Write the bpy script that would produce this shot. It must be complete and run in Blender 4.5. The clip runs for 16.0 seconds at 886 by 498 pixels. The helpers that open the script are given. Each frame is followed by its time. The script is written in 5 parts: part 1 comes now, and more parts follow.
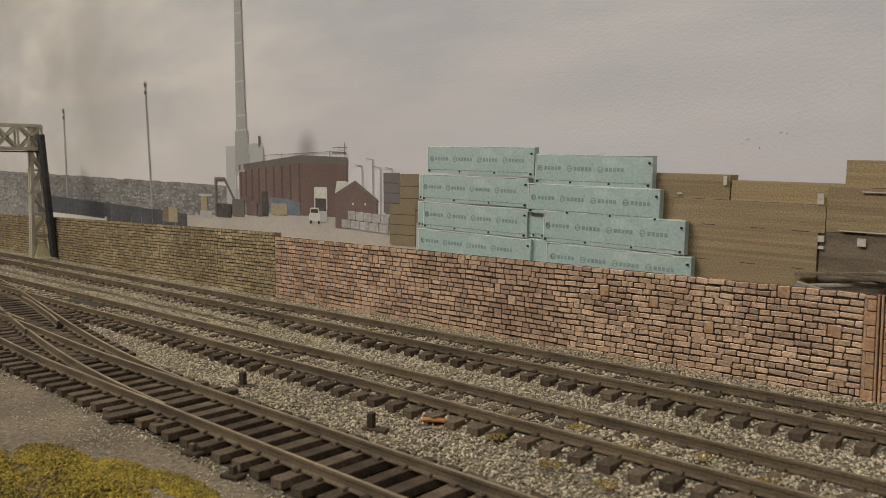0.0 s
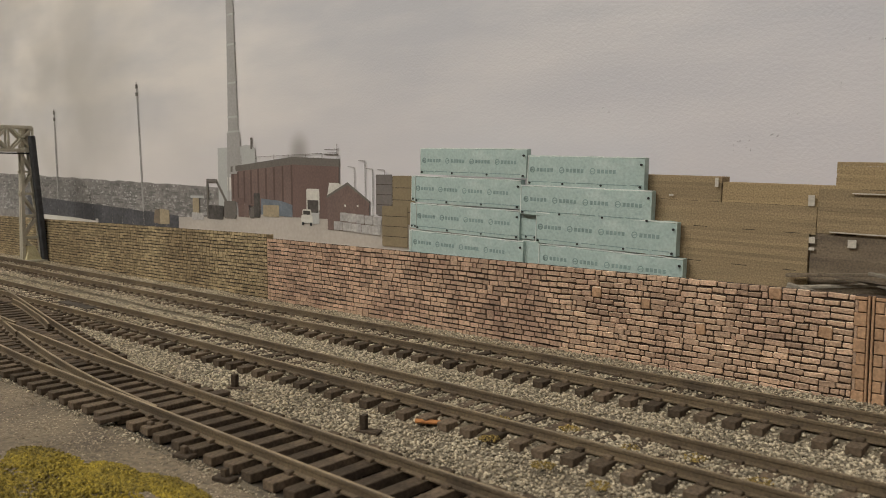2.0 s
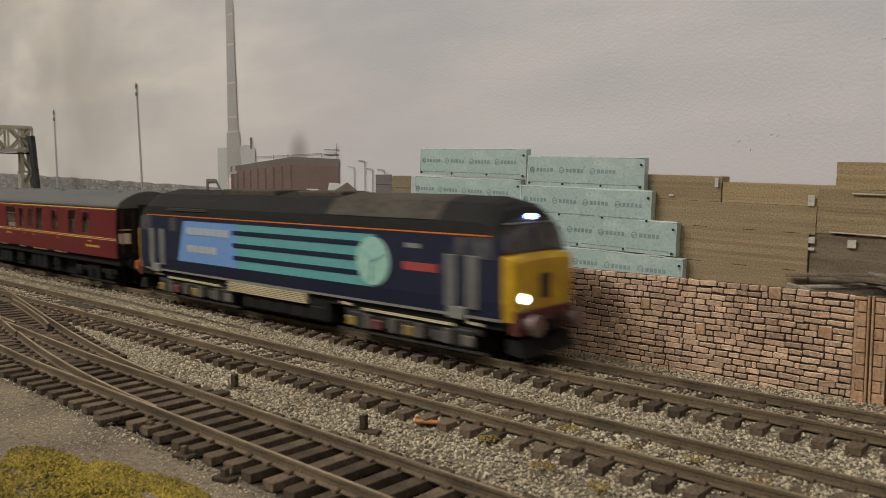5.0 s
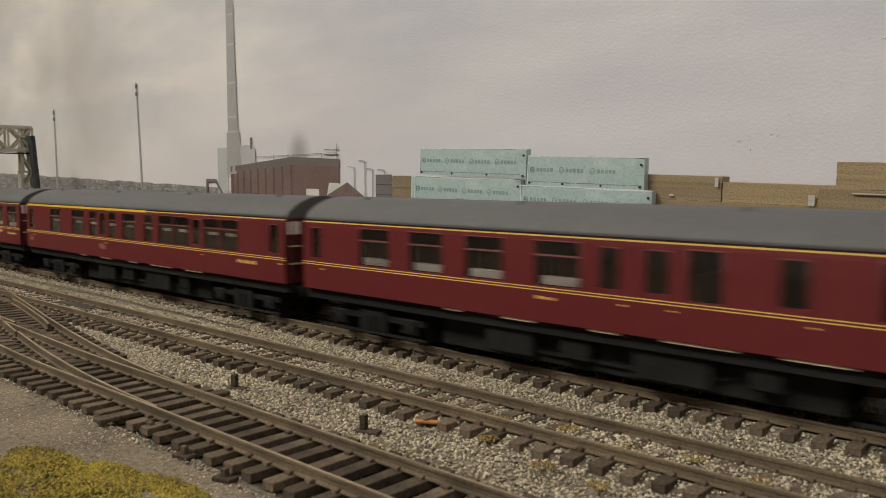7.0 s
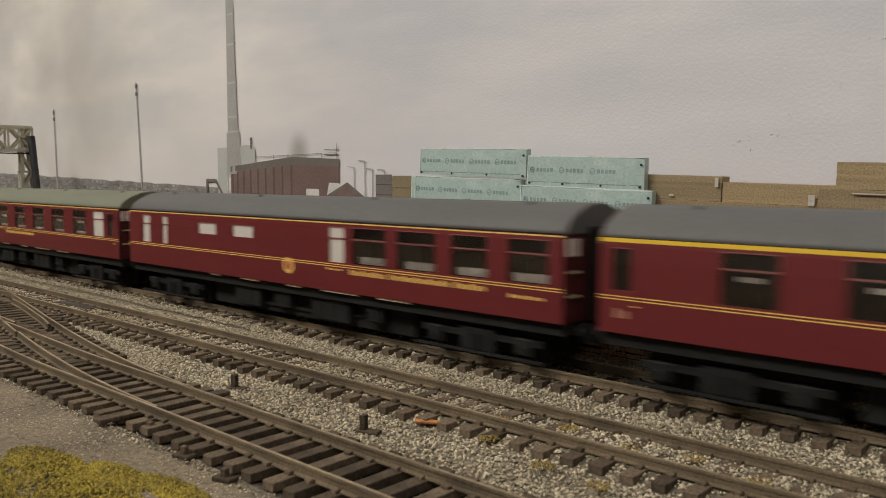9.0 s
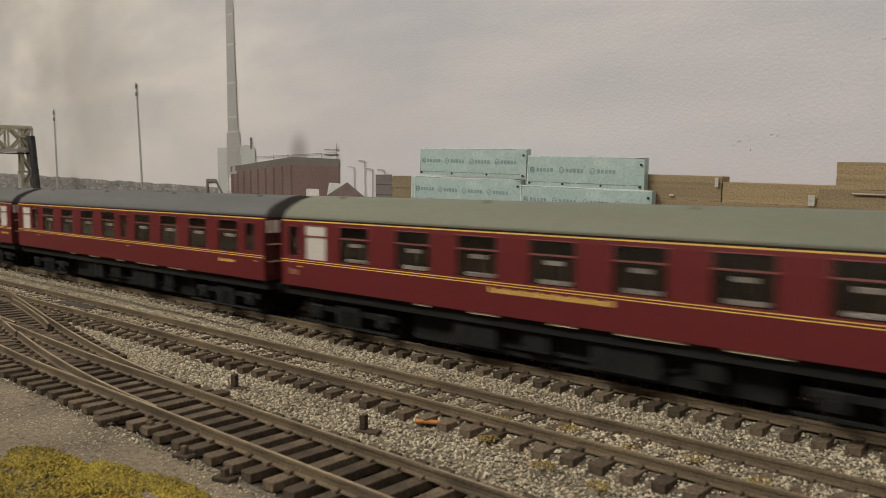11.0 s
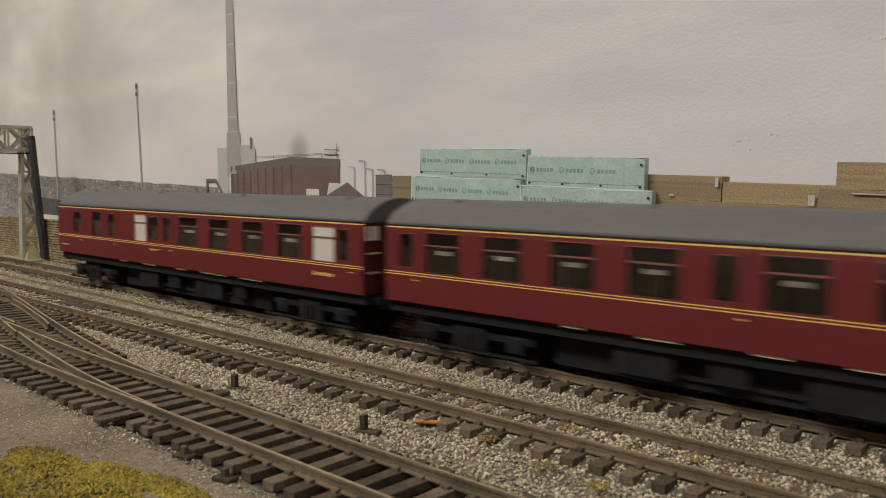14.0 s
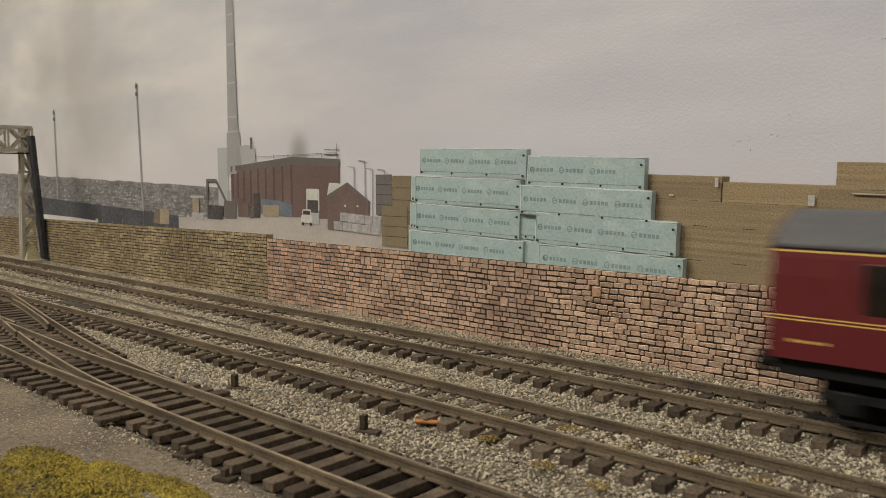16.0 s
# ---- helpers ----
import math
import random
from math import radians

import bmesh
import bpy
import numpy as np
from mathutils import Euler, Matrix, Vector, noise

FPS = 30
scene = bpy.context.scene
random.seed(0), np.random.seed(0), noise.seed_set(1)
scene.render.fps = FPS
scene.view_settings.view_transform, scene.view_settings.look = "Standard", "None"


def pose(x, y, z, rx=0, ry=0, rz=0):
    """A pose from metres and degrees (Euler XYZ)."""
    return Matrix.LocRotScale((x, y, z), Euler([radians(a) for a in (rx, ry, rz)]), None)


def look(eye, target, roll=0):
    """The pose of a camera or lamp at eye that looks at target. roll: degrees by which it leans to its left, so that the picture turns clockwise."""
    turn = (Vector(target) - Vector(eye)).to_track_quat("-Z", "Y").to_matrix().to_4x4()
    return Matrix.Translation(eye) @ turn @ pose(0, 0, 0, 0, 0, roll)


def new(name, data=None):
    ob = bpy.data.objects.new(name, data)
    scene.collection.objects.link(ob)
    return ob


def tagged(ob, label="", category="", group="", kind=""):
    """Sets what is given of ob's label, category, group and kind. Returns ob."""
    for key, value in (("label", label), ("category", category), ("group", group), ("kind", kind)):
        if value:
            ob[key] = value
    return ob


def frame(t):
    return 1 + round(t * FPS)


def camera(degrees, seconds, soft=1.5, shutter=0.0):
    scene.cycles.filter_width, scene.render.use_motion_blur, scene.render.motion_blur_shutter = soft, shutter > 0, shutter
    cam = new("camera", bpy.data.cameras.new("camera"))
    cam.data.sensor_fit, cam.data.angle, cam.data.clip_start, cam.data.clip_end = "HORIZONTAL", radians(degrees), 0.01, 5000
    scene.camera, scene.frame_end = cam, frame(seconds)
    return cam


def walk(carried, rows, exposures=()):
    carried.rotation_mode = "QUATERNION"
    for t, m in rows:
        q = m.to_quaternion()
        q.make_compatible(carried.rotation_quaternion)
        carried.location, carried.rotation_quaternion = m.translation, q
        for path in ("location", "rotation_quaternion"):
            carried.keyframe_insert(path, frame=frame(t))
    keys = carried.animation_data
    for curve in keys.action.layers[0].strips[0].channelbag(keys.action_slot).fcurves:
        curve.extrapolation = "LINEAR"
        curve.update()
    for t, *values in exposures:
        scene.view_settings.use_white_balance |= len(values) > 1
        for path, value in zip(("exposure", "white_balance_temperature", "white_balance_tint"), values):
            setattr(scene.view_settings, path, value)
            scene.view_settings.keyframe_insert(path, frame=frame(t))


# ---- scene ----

MM = 0.001

# ---- camera: close to a small model railway, almost still after a slight pan at the start ----
cam = camera(56.82, 16.0, soft=0.75, shutter=0.6)
cam.data.dof.use_dof = True
cam.data.dof.focus_distance = 0.30
cam.data.dof.aperture_fstop = 48.0
EYE = Vector((0, -0.21126, 0.059664))


def gaze(dx, dy, dz):
    return look(EYE, EYE + Vector((dx, dy, dz)), -0.13)


walk(cam, [
    (0.0, gaze(-0.68329, 0.72415, -0.09344)),
    (0.5, gaze(-0.68088, 0.72650, -0.09275)),
    (1.0, gaze(-0.67946, 0.72794, -0.09186)),
    (1.5, gaze(-0.67767, 0.72967, -0.09138)),
    (2.0, gaze(-0.67668, 0.73059, -0.09138)),
    (2.5, gaze(-0.67653, 0.73072, -0.09138)),
    (16.0, gaze(-0.67653, 0.73072, -0.09138)),
], exposures=((0.0, 0.03), (0.6, 0.1), (2.8, 0.08), (4.2, 0.08), (6.3, 0.18), (9.0, 0.2), (14.0, 0.2), (16.0, 0.16)))

# ---- light: a dim room with warm strip lights on its ceiling ----
world = bpy.data.worlds.new("room_air")
scene.world = world
world.use_nodes = True
world.node_tree.nodes["Background"].inputs[0].default_value = (1.0, 0.97, 0.92, 1)
world.node_tree.nodes["Background"].inputs[1].default_value = 0.05
scene.view_settings.exposure = 0.0


def area_lamp(name, x, y, z, tx, ty, tz, w, h, power, colour):
    d = bpy.data.lights.new(name, "AREA")
    d.shape, d.size, d.size_y, d.energy, d.color = "RECTANGLE", w * MM, h * MM, power, colour
    ob = new(name, d)
    ob.matrix_world = look(Vector((x, y, z)) * MM, Vector((tx, ty, tz)) * MM)
    return ob


LAMP = (1.0, 0.972, 0.88)
area_lamp("strip_lamp_main", -900, -1100, 1395, -600, -500, 0, 1200, 160, 34, LAMP)
area_lamp("strip_lamp_far", 700, -1100, 1395, 400, -600, 0, 1200, 160, 10, LAMP)


# ---- materials ----
def mat(name, base, rough=0.7, metal=0.0, spread=0.25, fine=2000.0, coarse=120.0, bump=0.1, tint=None, rnd=0.0, spec=0.5, detail=4.0, fac=(0.35, 0.7), placed=False, stretch=None):
    """A procedural surface: a base colour, a second tint in patches, fine grain and relief."""
    m = bpy.data.materials.new(name)
    m.use_nodes = True
    nt = m.node_tree
    n, l = nt.nodes, nt.links
    b = n["Principled BSDF"]
    b.inputs["Roughness"].default_value = rough
    b.inputs["Metallic"].default_value = metal
    b.inputs["Specular IOR Level"].default_value = spec
    tc = n.new("ShaderNodeTexCoord")
    big = n.new("ShaderNodeTexNoise")
    big.inputs["Scale"].default_value, big.inputs["Detail"].default_value = coarse, detail
    small = n.new("ShaderNodeTexNoise")
    small.inputs["Scale"].default_value, small.inputs["Detail"].default_value = fine, 3.0
    spot = n.new("ShaderNodeNewGeometry").outputs["Position"] if placed else tc.outputs["Object"]
    if stretch:
        grow = n.new("ShaderNodeMapping")
        grow.inputs["Scale"].default_value = stretch
        l.new(spot, grow.inputs[0])
    l.new(grow.outputs[0] if stretch else spot, big.inputs["Vector"])
    l.new(spot, small.inputs["Vector"])
    ramp = n.new("ShaderNodeMapRange")
    ramp.inputs[1].default_value, ramp.inputs[2].default_value = fac
    l.new(big.outputs["Fac"], ramp.inputs[0])
    mix = n.new("ShaderNodeMix")
    mix.data_type = "RGBA"
    t2 = tint if tint else tuple(c * (1 - spread) for c in base)
    mix.inputs[6].default_value, mix.inputs[7].default_value = (*base, 1), (*t2, 1)
    l.new(ramp.outputs[0], mix.inputs[0])
    hsv = n.new("ShaderNodeHueSaturation")
    l.new(mix.outputs[2], hsv.inputs["Color"])
    val = n.new("ShaderNodeMapRange")
    val.inputs[1].default_value, val.inputs[2].default_value = 0.25, 0.75
    val.inputs[3].default_value, val.inputs[4].default_value = 1 - spread, 1 + spread
    l.new(small.outputs["Fac"], val.inputs[0])
    last = val.outputs[0]
    if rnd:
        info = n.new("ShaderNodeObjectInfo")
        geo = n.new("ShaderNodeNewGeometry")
        add = n.new("ShaderNodeMath")
        add.operation = "ADD"
        l.new(info.outputs["Random"], add.inputs[0])
        l.new(geo.outputs["Random Per Island"], add.inputs[1])
        fr = n.new("ShaderNodeMath")
        fr.operation = "FRACT"
        l.new(add.outputs[0], fr.inputs[0])
        mr = n.new("ShaderNodeMapRange")
        mr.inputs[3].default_value, mr.inputs[4].default_value = 1 - rnd, 1 + rnd
        l.new(fr.outputs[0], mr.inputs[0])
        mul = n.new("ShaderNodeMath")
        mul.operation = "MULTIPLY"
        l.new(last, mul.inputs[0]), l.new(mr.outputs[0], mul.inputs[1])
        last = mul.outputs[0]
    l.new(last, hsv.inputs["Value"])
    l.new(hsv.outputs[0], b.inputs["Base Color"])
    if bump:
        bp = n.new("ShaderNodeBump")
        bp.inputs["Strength"].default_value, bp.inputs["Distance"].default_value = bump, 0.0004
        l.new(small.outputs["Fac"], bp.inputs["Height"])
        l.new(bp.outputs[0], b.inputs["Normal"])
    return m


def glow(name, colour, power):
    m = bpy.data.materials.new(name)
    m.use_nodes = True
    b = m.node_tree.nodes["Principled BSDF"]
    b.inputs["Base Color"].default_value = (*colour, 1)
    b.inputs["Emission Color"].default_value = (*colour, 1)
    b.inputs["Emission Strength"].default_value = power
    return m


def glass(name, colour, rough=0.05):
    m = bpy.data.materials.new(name)
    m.use_nodes = True
    b = m.node_tree.nodes["Principled BSDF"]
    b.inputs["Base Color"].default_value = (*colour, 1)
    b.inputs["Roughness"].default_value = rough
    b.inputs["Transmission Weight"].default_value = 1.0
    b.inputs["IOR"].default_value = 1.45
    return m


M_BRICK = mat("red_brick", (0.48, 0.325, 0.225), 0.85, spread=0.36, fine=1500, coarse=70, bump=0.9, tint=(0.33, 0.21, 0.15), rnd=0.25, fac=(0.44, 0.7), placed=True)
M_BRICK_EDGE = mat("worn_highlit_brick_edge", (0.66, 0.52, 0.38), 0.85, spread=0.35, fine=1500, coarse=200, bump=0.3, tint=(0.40, 0.26, 0.18), rnd=0.2, placed=True)
M_BRICK_PALE = mat("pale_block", (0.46, 0.28, 0.165), 0.85, spread=0.3, fine=1100, coarse=120, bump=0.6, rnd=0.12, placed=True)
M_TAN = mat("tan_brick", (0.385, 0.297, 0.172), 0.85, spread=0.4, fine=1100, coarse=25, bump=0.6, tint=(0.22, 0.16, 0.09), rnd=0.3, placed=True)
M_JOINT = mat("sooty_mortar", (0.065, 0.044, 0.032), 0.95, spread=0.5, fine=1500, coarse=200, bump=0.3, tint=(0.036, 0.025, 0.019))
M_JOINT_TAN = mat("brown_mortar", (0.045, 0.033, 0.019), 0.95, spread=0.4, fine=2500, coarse=200, bump=0.3)
M_RUST = mat("rusty_rail", (0.142, 0.104, 0.064), 0.6, 0.0, spread=0.35, fine=1500, coarse=60, bump=0.2, tint=(0.075, 0.055, 0.037), spec=0.35)
M_RAILTOP = mat("worn_rail_head", (0.31, 0.232, 0.135), 0.42, 0.2, spread=0.3, fine=900, coarse=40, bump=0.05, tint=(0.15, 0.11, 0.066))
M_SLEEPER = mat("dark_sleeper", (0.105, 0.077, 0.053), 0.85, spread=0.4, fine=1200, coarse=160, bump=0.6, tint=(0.06, 0.044, 0.032), rnd=0.45, spec=0.2)
M_STONE = mat("grey_ballast", (0.45, 0.385, 0.285), 0.9, spread=0.2, fine=2500, coarse=25, bump=0.2, tint=(0.325, 0.27, 0.19), rnd=0.55)
M_BED = mat("ballast_bed", (0.19, 0.155, 0.108), 0.95, spread=0.45, fine=900, coarse=40, bump=1.0, tint=(0.11, 0.088, 0.062))
M_DARKBED = mat("dark_bed", (0.036, 0.028, 0.021), 0.9, spread=0.45, fine=900, coarse=60, bump=1.0, tint=(0.07, 0.055, 0.04))
M_EARTH = mat("grey_brown_earth", (0.275, 0.215, 0.145), 0.95, spread=0.45, fine=700, coarse=45, bump=1.0, tint=(0.15, 0.115, 0.08), rnd=0.4)
M_GRIT = mat("grey_brown_grit", (0.40, 0.33, 0.24), 0.95, spread=0.3, fine=900, coarse=30, bump=0.3, tint=(0.20, 0.155, 0.11), rnd=0.5)
M_BOGIE = mat("oily_bogie", (0.035, 0.031, 0.028), 0.6, spread=0.4, fine=500, coarse=80, bump=0.2, spec=0.4)
M_TREES = mat("hazy_far_trees", (0.165, 0.155, 0.145), 0.9, spread=0.25, fine=400, coarse=90, bump=0.0, rnd=0.2)
M_PANEL = mat("dull_class_panel", (0.33, 0.15, 0.10), 0.6, spread=0.1, fine=600, coarse=50, bump=0.0)
M_SHADOWBAR = mat("grey_black_shadow", (0.062, 0.062, 0.066), 0.9, spread=0.3, fine=300, coarse=25, bump=0.05, spec=0.2)
M_MOSS = mat("yellow_green_scatter", (0.27, 0.20, 0.022), 0.95, spread=0.3, fine=900, coarse=60, bump=0.6, tint=(0.15, 0.11, 0.02), rnd=0.55)
M_LICHEN = mat("ochre_scatter", (0.30, 0.21, 0.06), 0.95, spread=0.3, fine=900, coarse=60, bump=0.6, rnd=0.3)
M_CREAM = mat("cream_steel_paint", (0.52, 0.48, 0.40), 0.6, spread=0.15, fine=800, coarse=70, bump=0.1, tint=(0.40, 0.36, 0.28))
M_CONC = mat("pale_concrete", (0.42, 0.39, 0.31), 0.9, spread=0.2, fine=1200, coarse=80, bump=0.3)
M_SOOT = mat("dark_grey_post", (0.042, 0.042, 0.044), 0.85, spread=0.25, fine=900, coarse=60, bump=0.1, spec=0.2)
M_YELLOWFOOT = mat("weathered_yellow", (0.55, 0.48, 0.29), 0.8, spread=0.25, fine=900, coarse=90, bump=0.2)

M_MAROON = mat("maroon_coach_paint", (0.122, 0.0165, 0.0185), 0.4, spread=0.06, fine=400, coarse=12, bump=0.02, spec=0.35)
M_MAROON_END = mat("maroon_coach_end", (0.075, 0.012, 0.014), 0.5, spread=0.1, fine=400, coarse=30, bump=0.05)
M_ROOF = mat("grey_coach_roof", (0.100, 0.097, 0.097), 0.65, spread=0.10, fine=500, coarse=15, bump=0.03, spec=0.35)
M_ROOF_GREEN = mat("green_grey_coach_roof", (0.155, 0.16, 0.118), 0.65, spread=0.08, fine=500, coarse=15, bump=0.03, spec=0.35)
M_BLACK = mat("black_underframe", (0.0155, 0.0145, 0.014), 0.75, spread=0.4, fine=700, coarse=60, bump=0.2, spec=0.2)
M_GOLD = mat("yellow_lining", (0.74, 0.47, 0.12), 0.5, spread=0.05, fine=600, coarse=50, bump=0.0)
M_BAND = mat("yellow_band", (0.72, 0.47, 0.04), 0.5, spread=0.05, fine=600, coarse=50, bump=0.0)
M_BLIND = mat("white_frosted_window", (0.56, 0.51, 0.47), 0.4, spread=0.05, fine=600, coarse=50, bump=0.0)
M_FRAME = mat("window_frame_maroon", (0.21, 0.075, 0.07), 0.4, spread=0.1, fine=600, coarse=50, bump=0.0)
M_SEAT = mat("brown_interior", (0.085, 0.058, 0.045), 0.8, spread=0.3, fine=500, coarse=80, bump=0.1)
M_TABLEGLINT = mat("pale_tabletop_and_glint", (0.90, 0.87, 0.88), 0.5, spread=0.05, fine=500, coarse=80, bump=0.0)
M_PINK = mat("pale_pink_label", (0.72, 0.60, 0.55), 0.6, spread=0.1, fine=500, coarse=80, bump=0.0)
M_STEEL = mat("bright_steel", (0.35, 0.33, 0.31), 0.35, 0.8, spread=0.1, fine=500, coarse=80, bump=0.0)
M_STEP = mat("cream_step_edge", (0.56, 0.48, 0.31), 0.5, spread=0.25, fine=700, coarse=40, bump=0.0)
M_GLASS = glass("tinted_glass", (0.72, 0.68, 0.65), 0.04)

M_NAVY = mat("navy_loco_paint", (0.012, 0.016, 0.042), 0.42, spread=0.15, fine=400, coarse=20, bump=0.03)
M_LROOF = mat("sooty_loco_roof", (0.013, 0.012, 0.011), 0.75, spread=0.25, fine=500, coarse=30, bump=0.1, spec=0.2)
M_LROOFPANEL = mat("dusty_roof_panel", (0.075, 0.064, 0.052), 0.8, spread=0.35, fine=500, coarse=60, bump=0.1, spec=0.2)
M_YELLOW = mat("warning_yellow", (0.58, 0.345, 0.01), 0.45, spread=0.15, fine=400, coarse=90, bump=0.03, tint=(0.42, 0.24, 0.012))
M_SKYBLUE = mat("pale_blue_panel", (0.15, 0.28, 0.56), 0.4, spread=0.06, fine=400, coarse=40, bump=0.0)
M_TEALP = mat("teal_panel", (0.11, 0.34, 0.35), 0.45, spread=0.1, fine=400, coarse=40, bump=0.0)
M_TEALDISC = mat("pale_teal_disc", (0.33, 0.56, 0.48), 0.4, spread=0.15, fine=400, coarse=120, bump=0.0)
M_SILVER = mat("silver_lettering", (0.42, 0.44, 0.44), 0.5, spread=0.1, fine=400, coarse=40, bump=0.0)
M_ORANGE = mat("orange_line", (0.62, 0.15, 0.02), 0.5, spread=0.05, fine=400, coarse=40, bump=0.0)
M_REDPLATE = mat("red_name_plate", (0.36, 0.06, 0.05), 0.5, spread=0.2, fine=900, coarse=40, bump=0.0)
M_REDBEAM = mat("red_buffer_beam", (0.12, 0.028, 0.026), 0.6, spread=0.3, fine=400, coarse=80, bump=0.1)
M_RAILGREY = mat("dull_grey_rail", (0.145, 0.142, 0.138), 0.55, spread=0.2, fine=500, coarse=90, bump=0.05)
M_AXLEBOX = mat("dull_yellow_axlebox", (0.26, 0.18, 0.05), 0.7, spread=0.3, fine=700, coarse=90, bump=0.1)
M_REDBOX = mat("dull_red_louvre", (0.16, 0.04, 0.04), 0.7, spread=0.3, fine=700, coarse=90, bump=0.1)
M_GREY = mat("light_grey_steel", (0.22, 0.215, 0.205), 0.5, spread=0.15, fine=400, coarse=60, bump=0.05)
M_BUFFER = mat("greasy_buffer", (0.20, 0.15, 0.14), 0.4, 0.5, spread=0.15, fine=400, coarse=60, bump=0.05)
M_DARKGLASS = mat("dark_cab_glass", (0.085, 0.083, 0.098), 0.12, spread=0.35, fine=300, coarse=120, bump=0.0)
M_HEADLIGHT = glow("lit_headlight", (0.75, 0.85, 1.0), 7.0)
M_MARKERLIGHT = glow("lit_blue_marker", (0.35, 0.52, 1.0), 7.0)

M_TEAL = mat("turquoise_wrap", (0.36, 0.45, 0.43), 0.5, spread=0.14, fine=900, coarse=160, bump=0.5, tint=(0.44, 0.52, 0.495), fac=(0.5, 0.75))
M_TEALMARK = mat("turquoise_print", (0.235, 0.32, 0.31), 0.6, spread=0.25, fine=900, coarse=70, bump=0.0)
M_TEALEDGE = mat("white_film_edge", (0.66, 0.70, 0.67), 0.5, spread=0.15, fine=700, coarse=200, bump=0.2)
M_TIMBER = mat("weathered_timber", (0.285, 0.21, 0.122), 0.85, spread=0.36, fine=1900, coarse=330, bump=0.3, tint=(0.215, 0.16, 0.094), rnd=0.14, stretch=(0.07, 1.0, 1.0))
M_TIMBER2 = mat("golden_timber", (0.335, 0.243, 0.134), 0.85, spread=0.36, fine=1900, coarse=330, bump=0.3, tint=(0.265, 0.195, 0.108), rnd=0.12, stretch=(0.07, 1.0, 1.0))
M_TIMBER3 = mat("dark_timber", (0.20, 0.152, 0.104), 0.9, spread=0.35, fine=1500, coarse=200, bump=0.3, tint=(0.10, 0.078, 0.06), rnd=0.15, stretch=(0.15, 1.0, 1.0))
M_PACKEND = mat("brown_pack_end", (0.215, 0.165, 0.098), 0.85, spread=0.12, fine=900, coarse=120, bump=0.0)
M_BOXGREY = mat("grey_mauve_boxes", (0.15, 0.13, 0.122), 0.85, spread=0.12, fine=700, coarse=90, bump=0.0)
M_RIB = mat("dark_rib_recess", (0.095, 0.058, 0.05), 0.85, spread=0.15, fine=700, coarse=60, bump=0.0)
M_GAP = mat("dark_gap", (0.05, 0.037, 0.024), 0.95, spread=0.3, fine=900, coarse=90, bump=0.1)
M_LABEL = mat("white_paper_label", (0.52, 0.475, 0.415), 0.8, spread=0.2, fine=1200, coarse=250, bump=0.0)
M_GREYWOOD = mat("grey_scrap_wood", (0.30, 0.262, 0.215), 0.9, spread=0.3, fine=900, coarse=90, bump=0.3, rnd=0.45)
M_YARD = mat("concrete_yard", (0.405, 0.36, 0.32), 0.9, spread=0.08, fine=500, coarse=25, bump=0.05, tint=(0.345, 0.307, 0.27))
M_SHED = mat("red_brown_cladding", (0.16, 0.107, 0.092), 0.85, spread=0.18, fine=900, coarse=60, bump=0.0, tint=(0.13, 0.086, 0.075))
M_SHED2 = mat("red_brown_cladding_end", (0.142, 0.09, 0.078), 0.85, spread=0.15, fine=900, coarse=60, bump=0.0)
M_TRIM = mat("grey_brown_fascia", (0.135, 0.118, 0.105), 0.85, spread=0.15, fine=900, coarse=40, bump=0.0)
M_CHIMNEY = mat("grey_chimney", (0.335, 0.32, 0.31), 0.9, spread=0.1, fine=700, coarse=40, bump=0.0, spec=0.2)
M_SILO = mat("pale_grey_silo", (0.40, 0.395, 0.385), 0.85, spread=0.08, fine=700, coarse=40, bump=0.05)
M_BLUEGREY = mat("blue_sheeting", (0.15, 0.17, 0.20), 0.85, spread=0.2, fine=700, coarse=90, bump=0.0)
M_FENCE = mat("charcoal_fence", (0.075, 0.073, 0.08), 0.9, spread=0.4, fine=500, coarse=40, bump=0.0)
M_WHITE = mat("off_white", (0.58, 0.55, 0.50), 0.7, spread=0.12, fine=700, coarse=90, bump=0.05)
M_WPACK = mat("white_pack_wrap", (0.40, 0.375, 0.36), 0.7, spread=0.25, fine=700, coarse=150, bump=0.1)
M_DARKMACH = mat("dark_machinery", (0.085, 0.076, 0.07), 0.85, spread=0.35, fine=500, coarse=90, bump=0.0, spec=0.2)
M_RUSTBOX = mat("brown_crate", (0.33, 0.265, 0.175), 0.85, spread=0.2, fine=700, coarse=90, bump=0.0)
M_TOWN = mat("hazy_town", (0.28, 0.265, 0.255), 0.9, spread=0.25, fine=500, coarse=45, bump=0.0, tint=(0.165, 0.153, 0.147), rnd=0.5)
M_HILL = mat("hazy_hillside", (0.225, 0.207, 0.196), 0.9, spread=0.35, fine=260, coarse=60, bump=0.0, tint=(0.155, 0.142, 0.134))
M_WALLPAINT = mat("room_wall_paint", (0.62, 0.58, 0.52), 0.9, spread=0.04, fine=60, coarse=2, bump=0.05)
M_FLOORBOARD = mat("room_floor_covering", (0.20, 0.16, 0.12), 0.8, spread=0.1, fine=60, coarse=3, bump=0.05)
M_PLY = mat("plywood_baseboard", (0.35, 0.25, 0.15), 0.8, spread=0.1, fine=100, coarse=8, bump=0.05)
M_FITTING = mat("white_lamp_fitting", (0.8, 0.8, 0.78), 0.4, spread=0.02, fine=60, coarse=3, bump=0.0)
M_TUBE = glow("lit_tube", (1.0, 0.9, 0.78), 3.0)


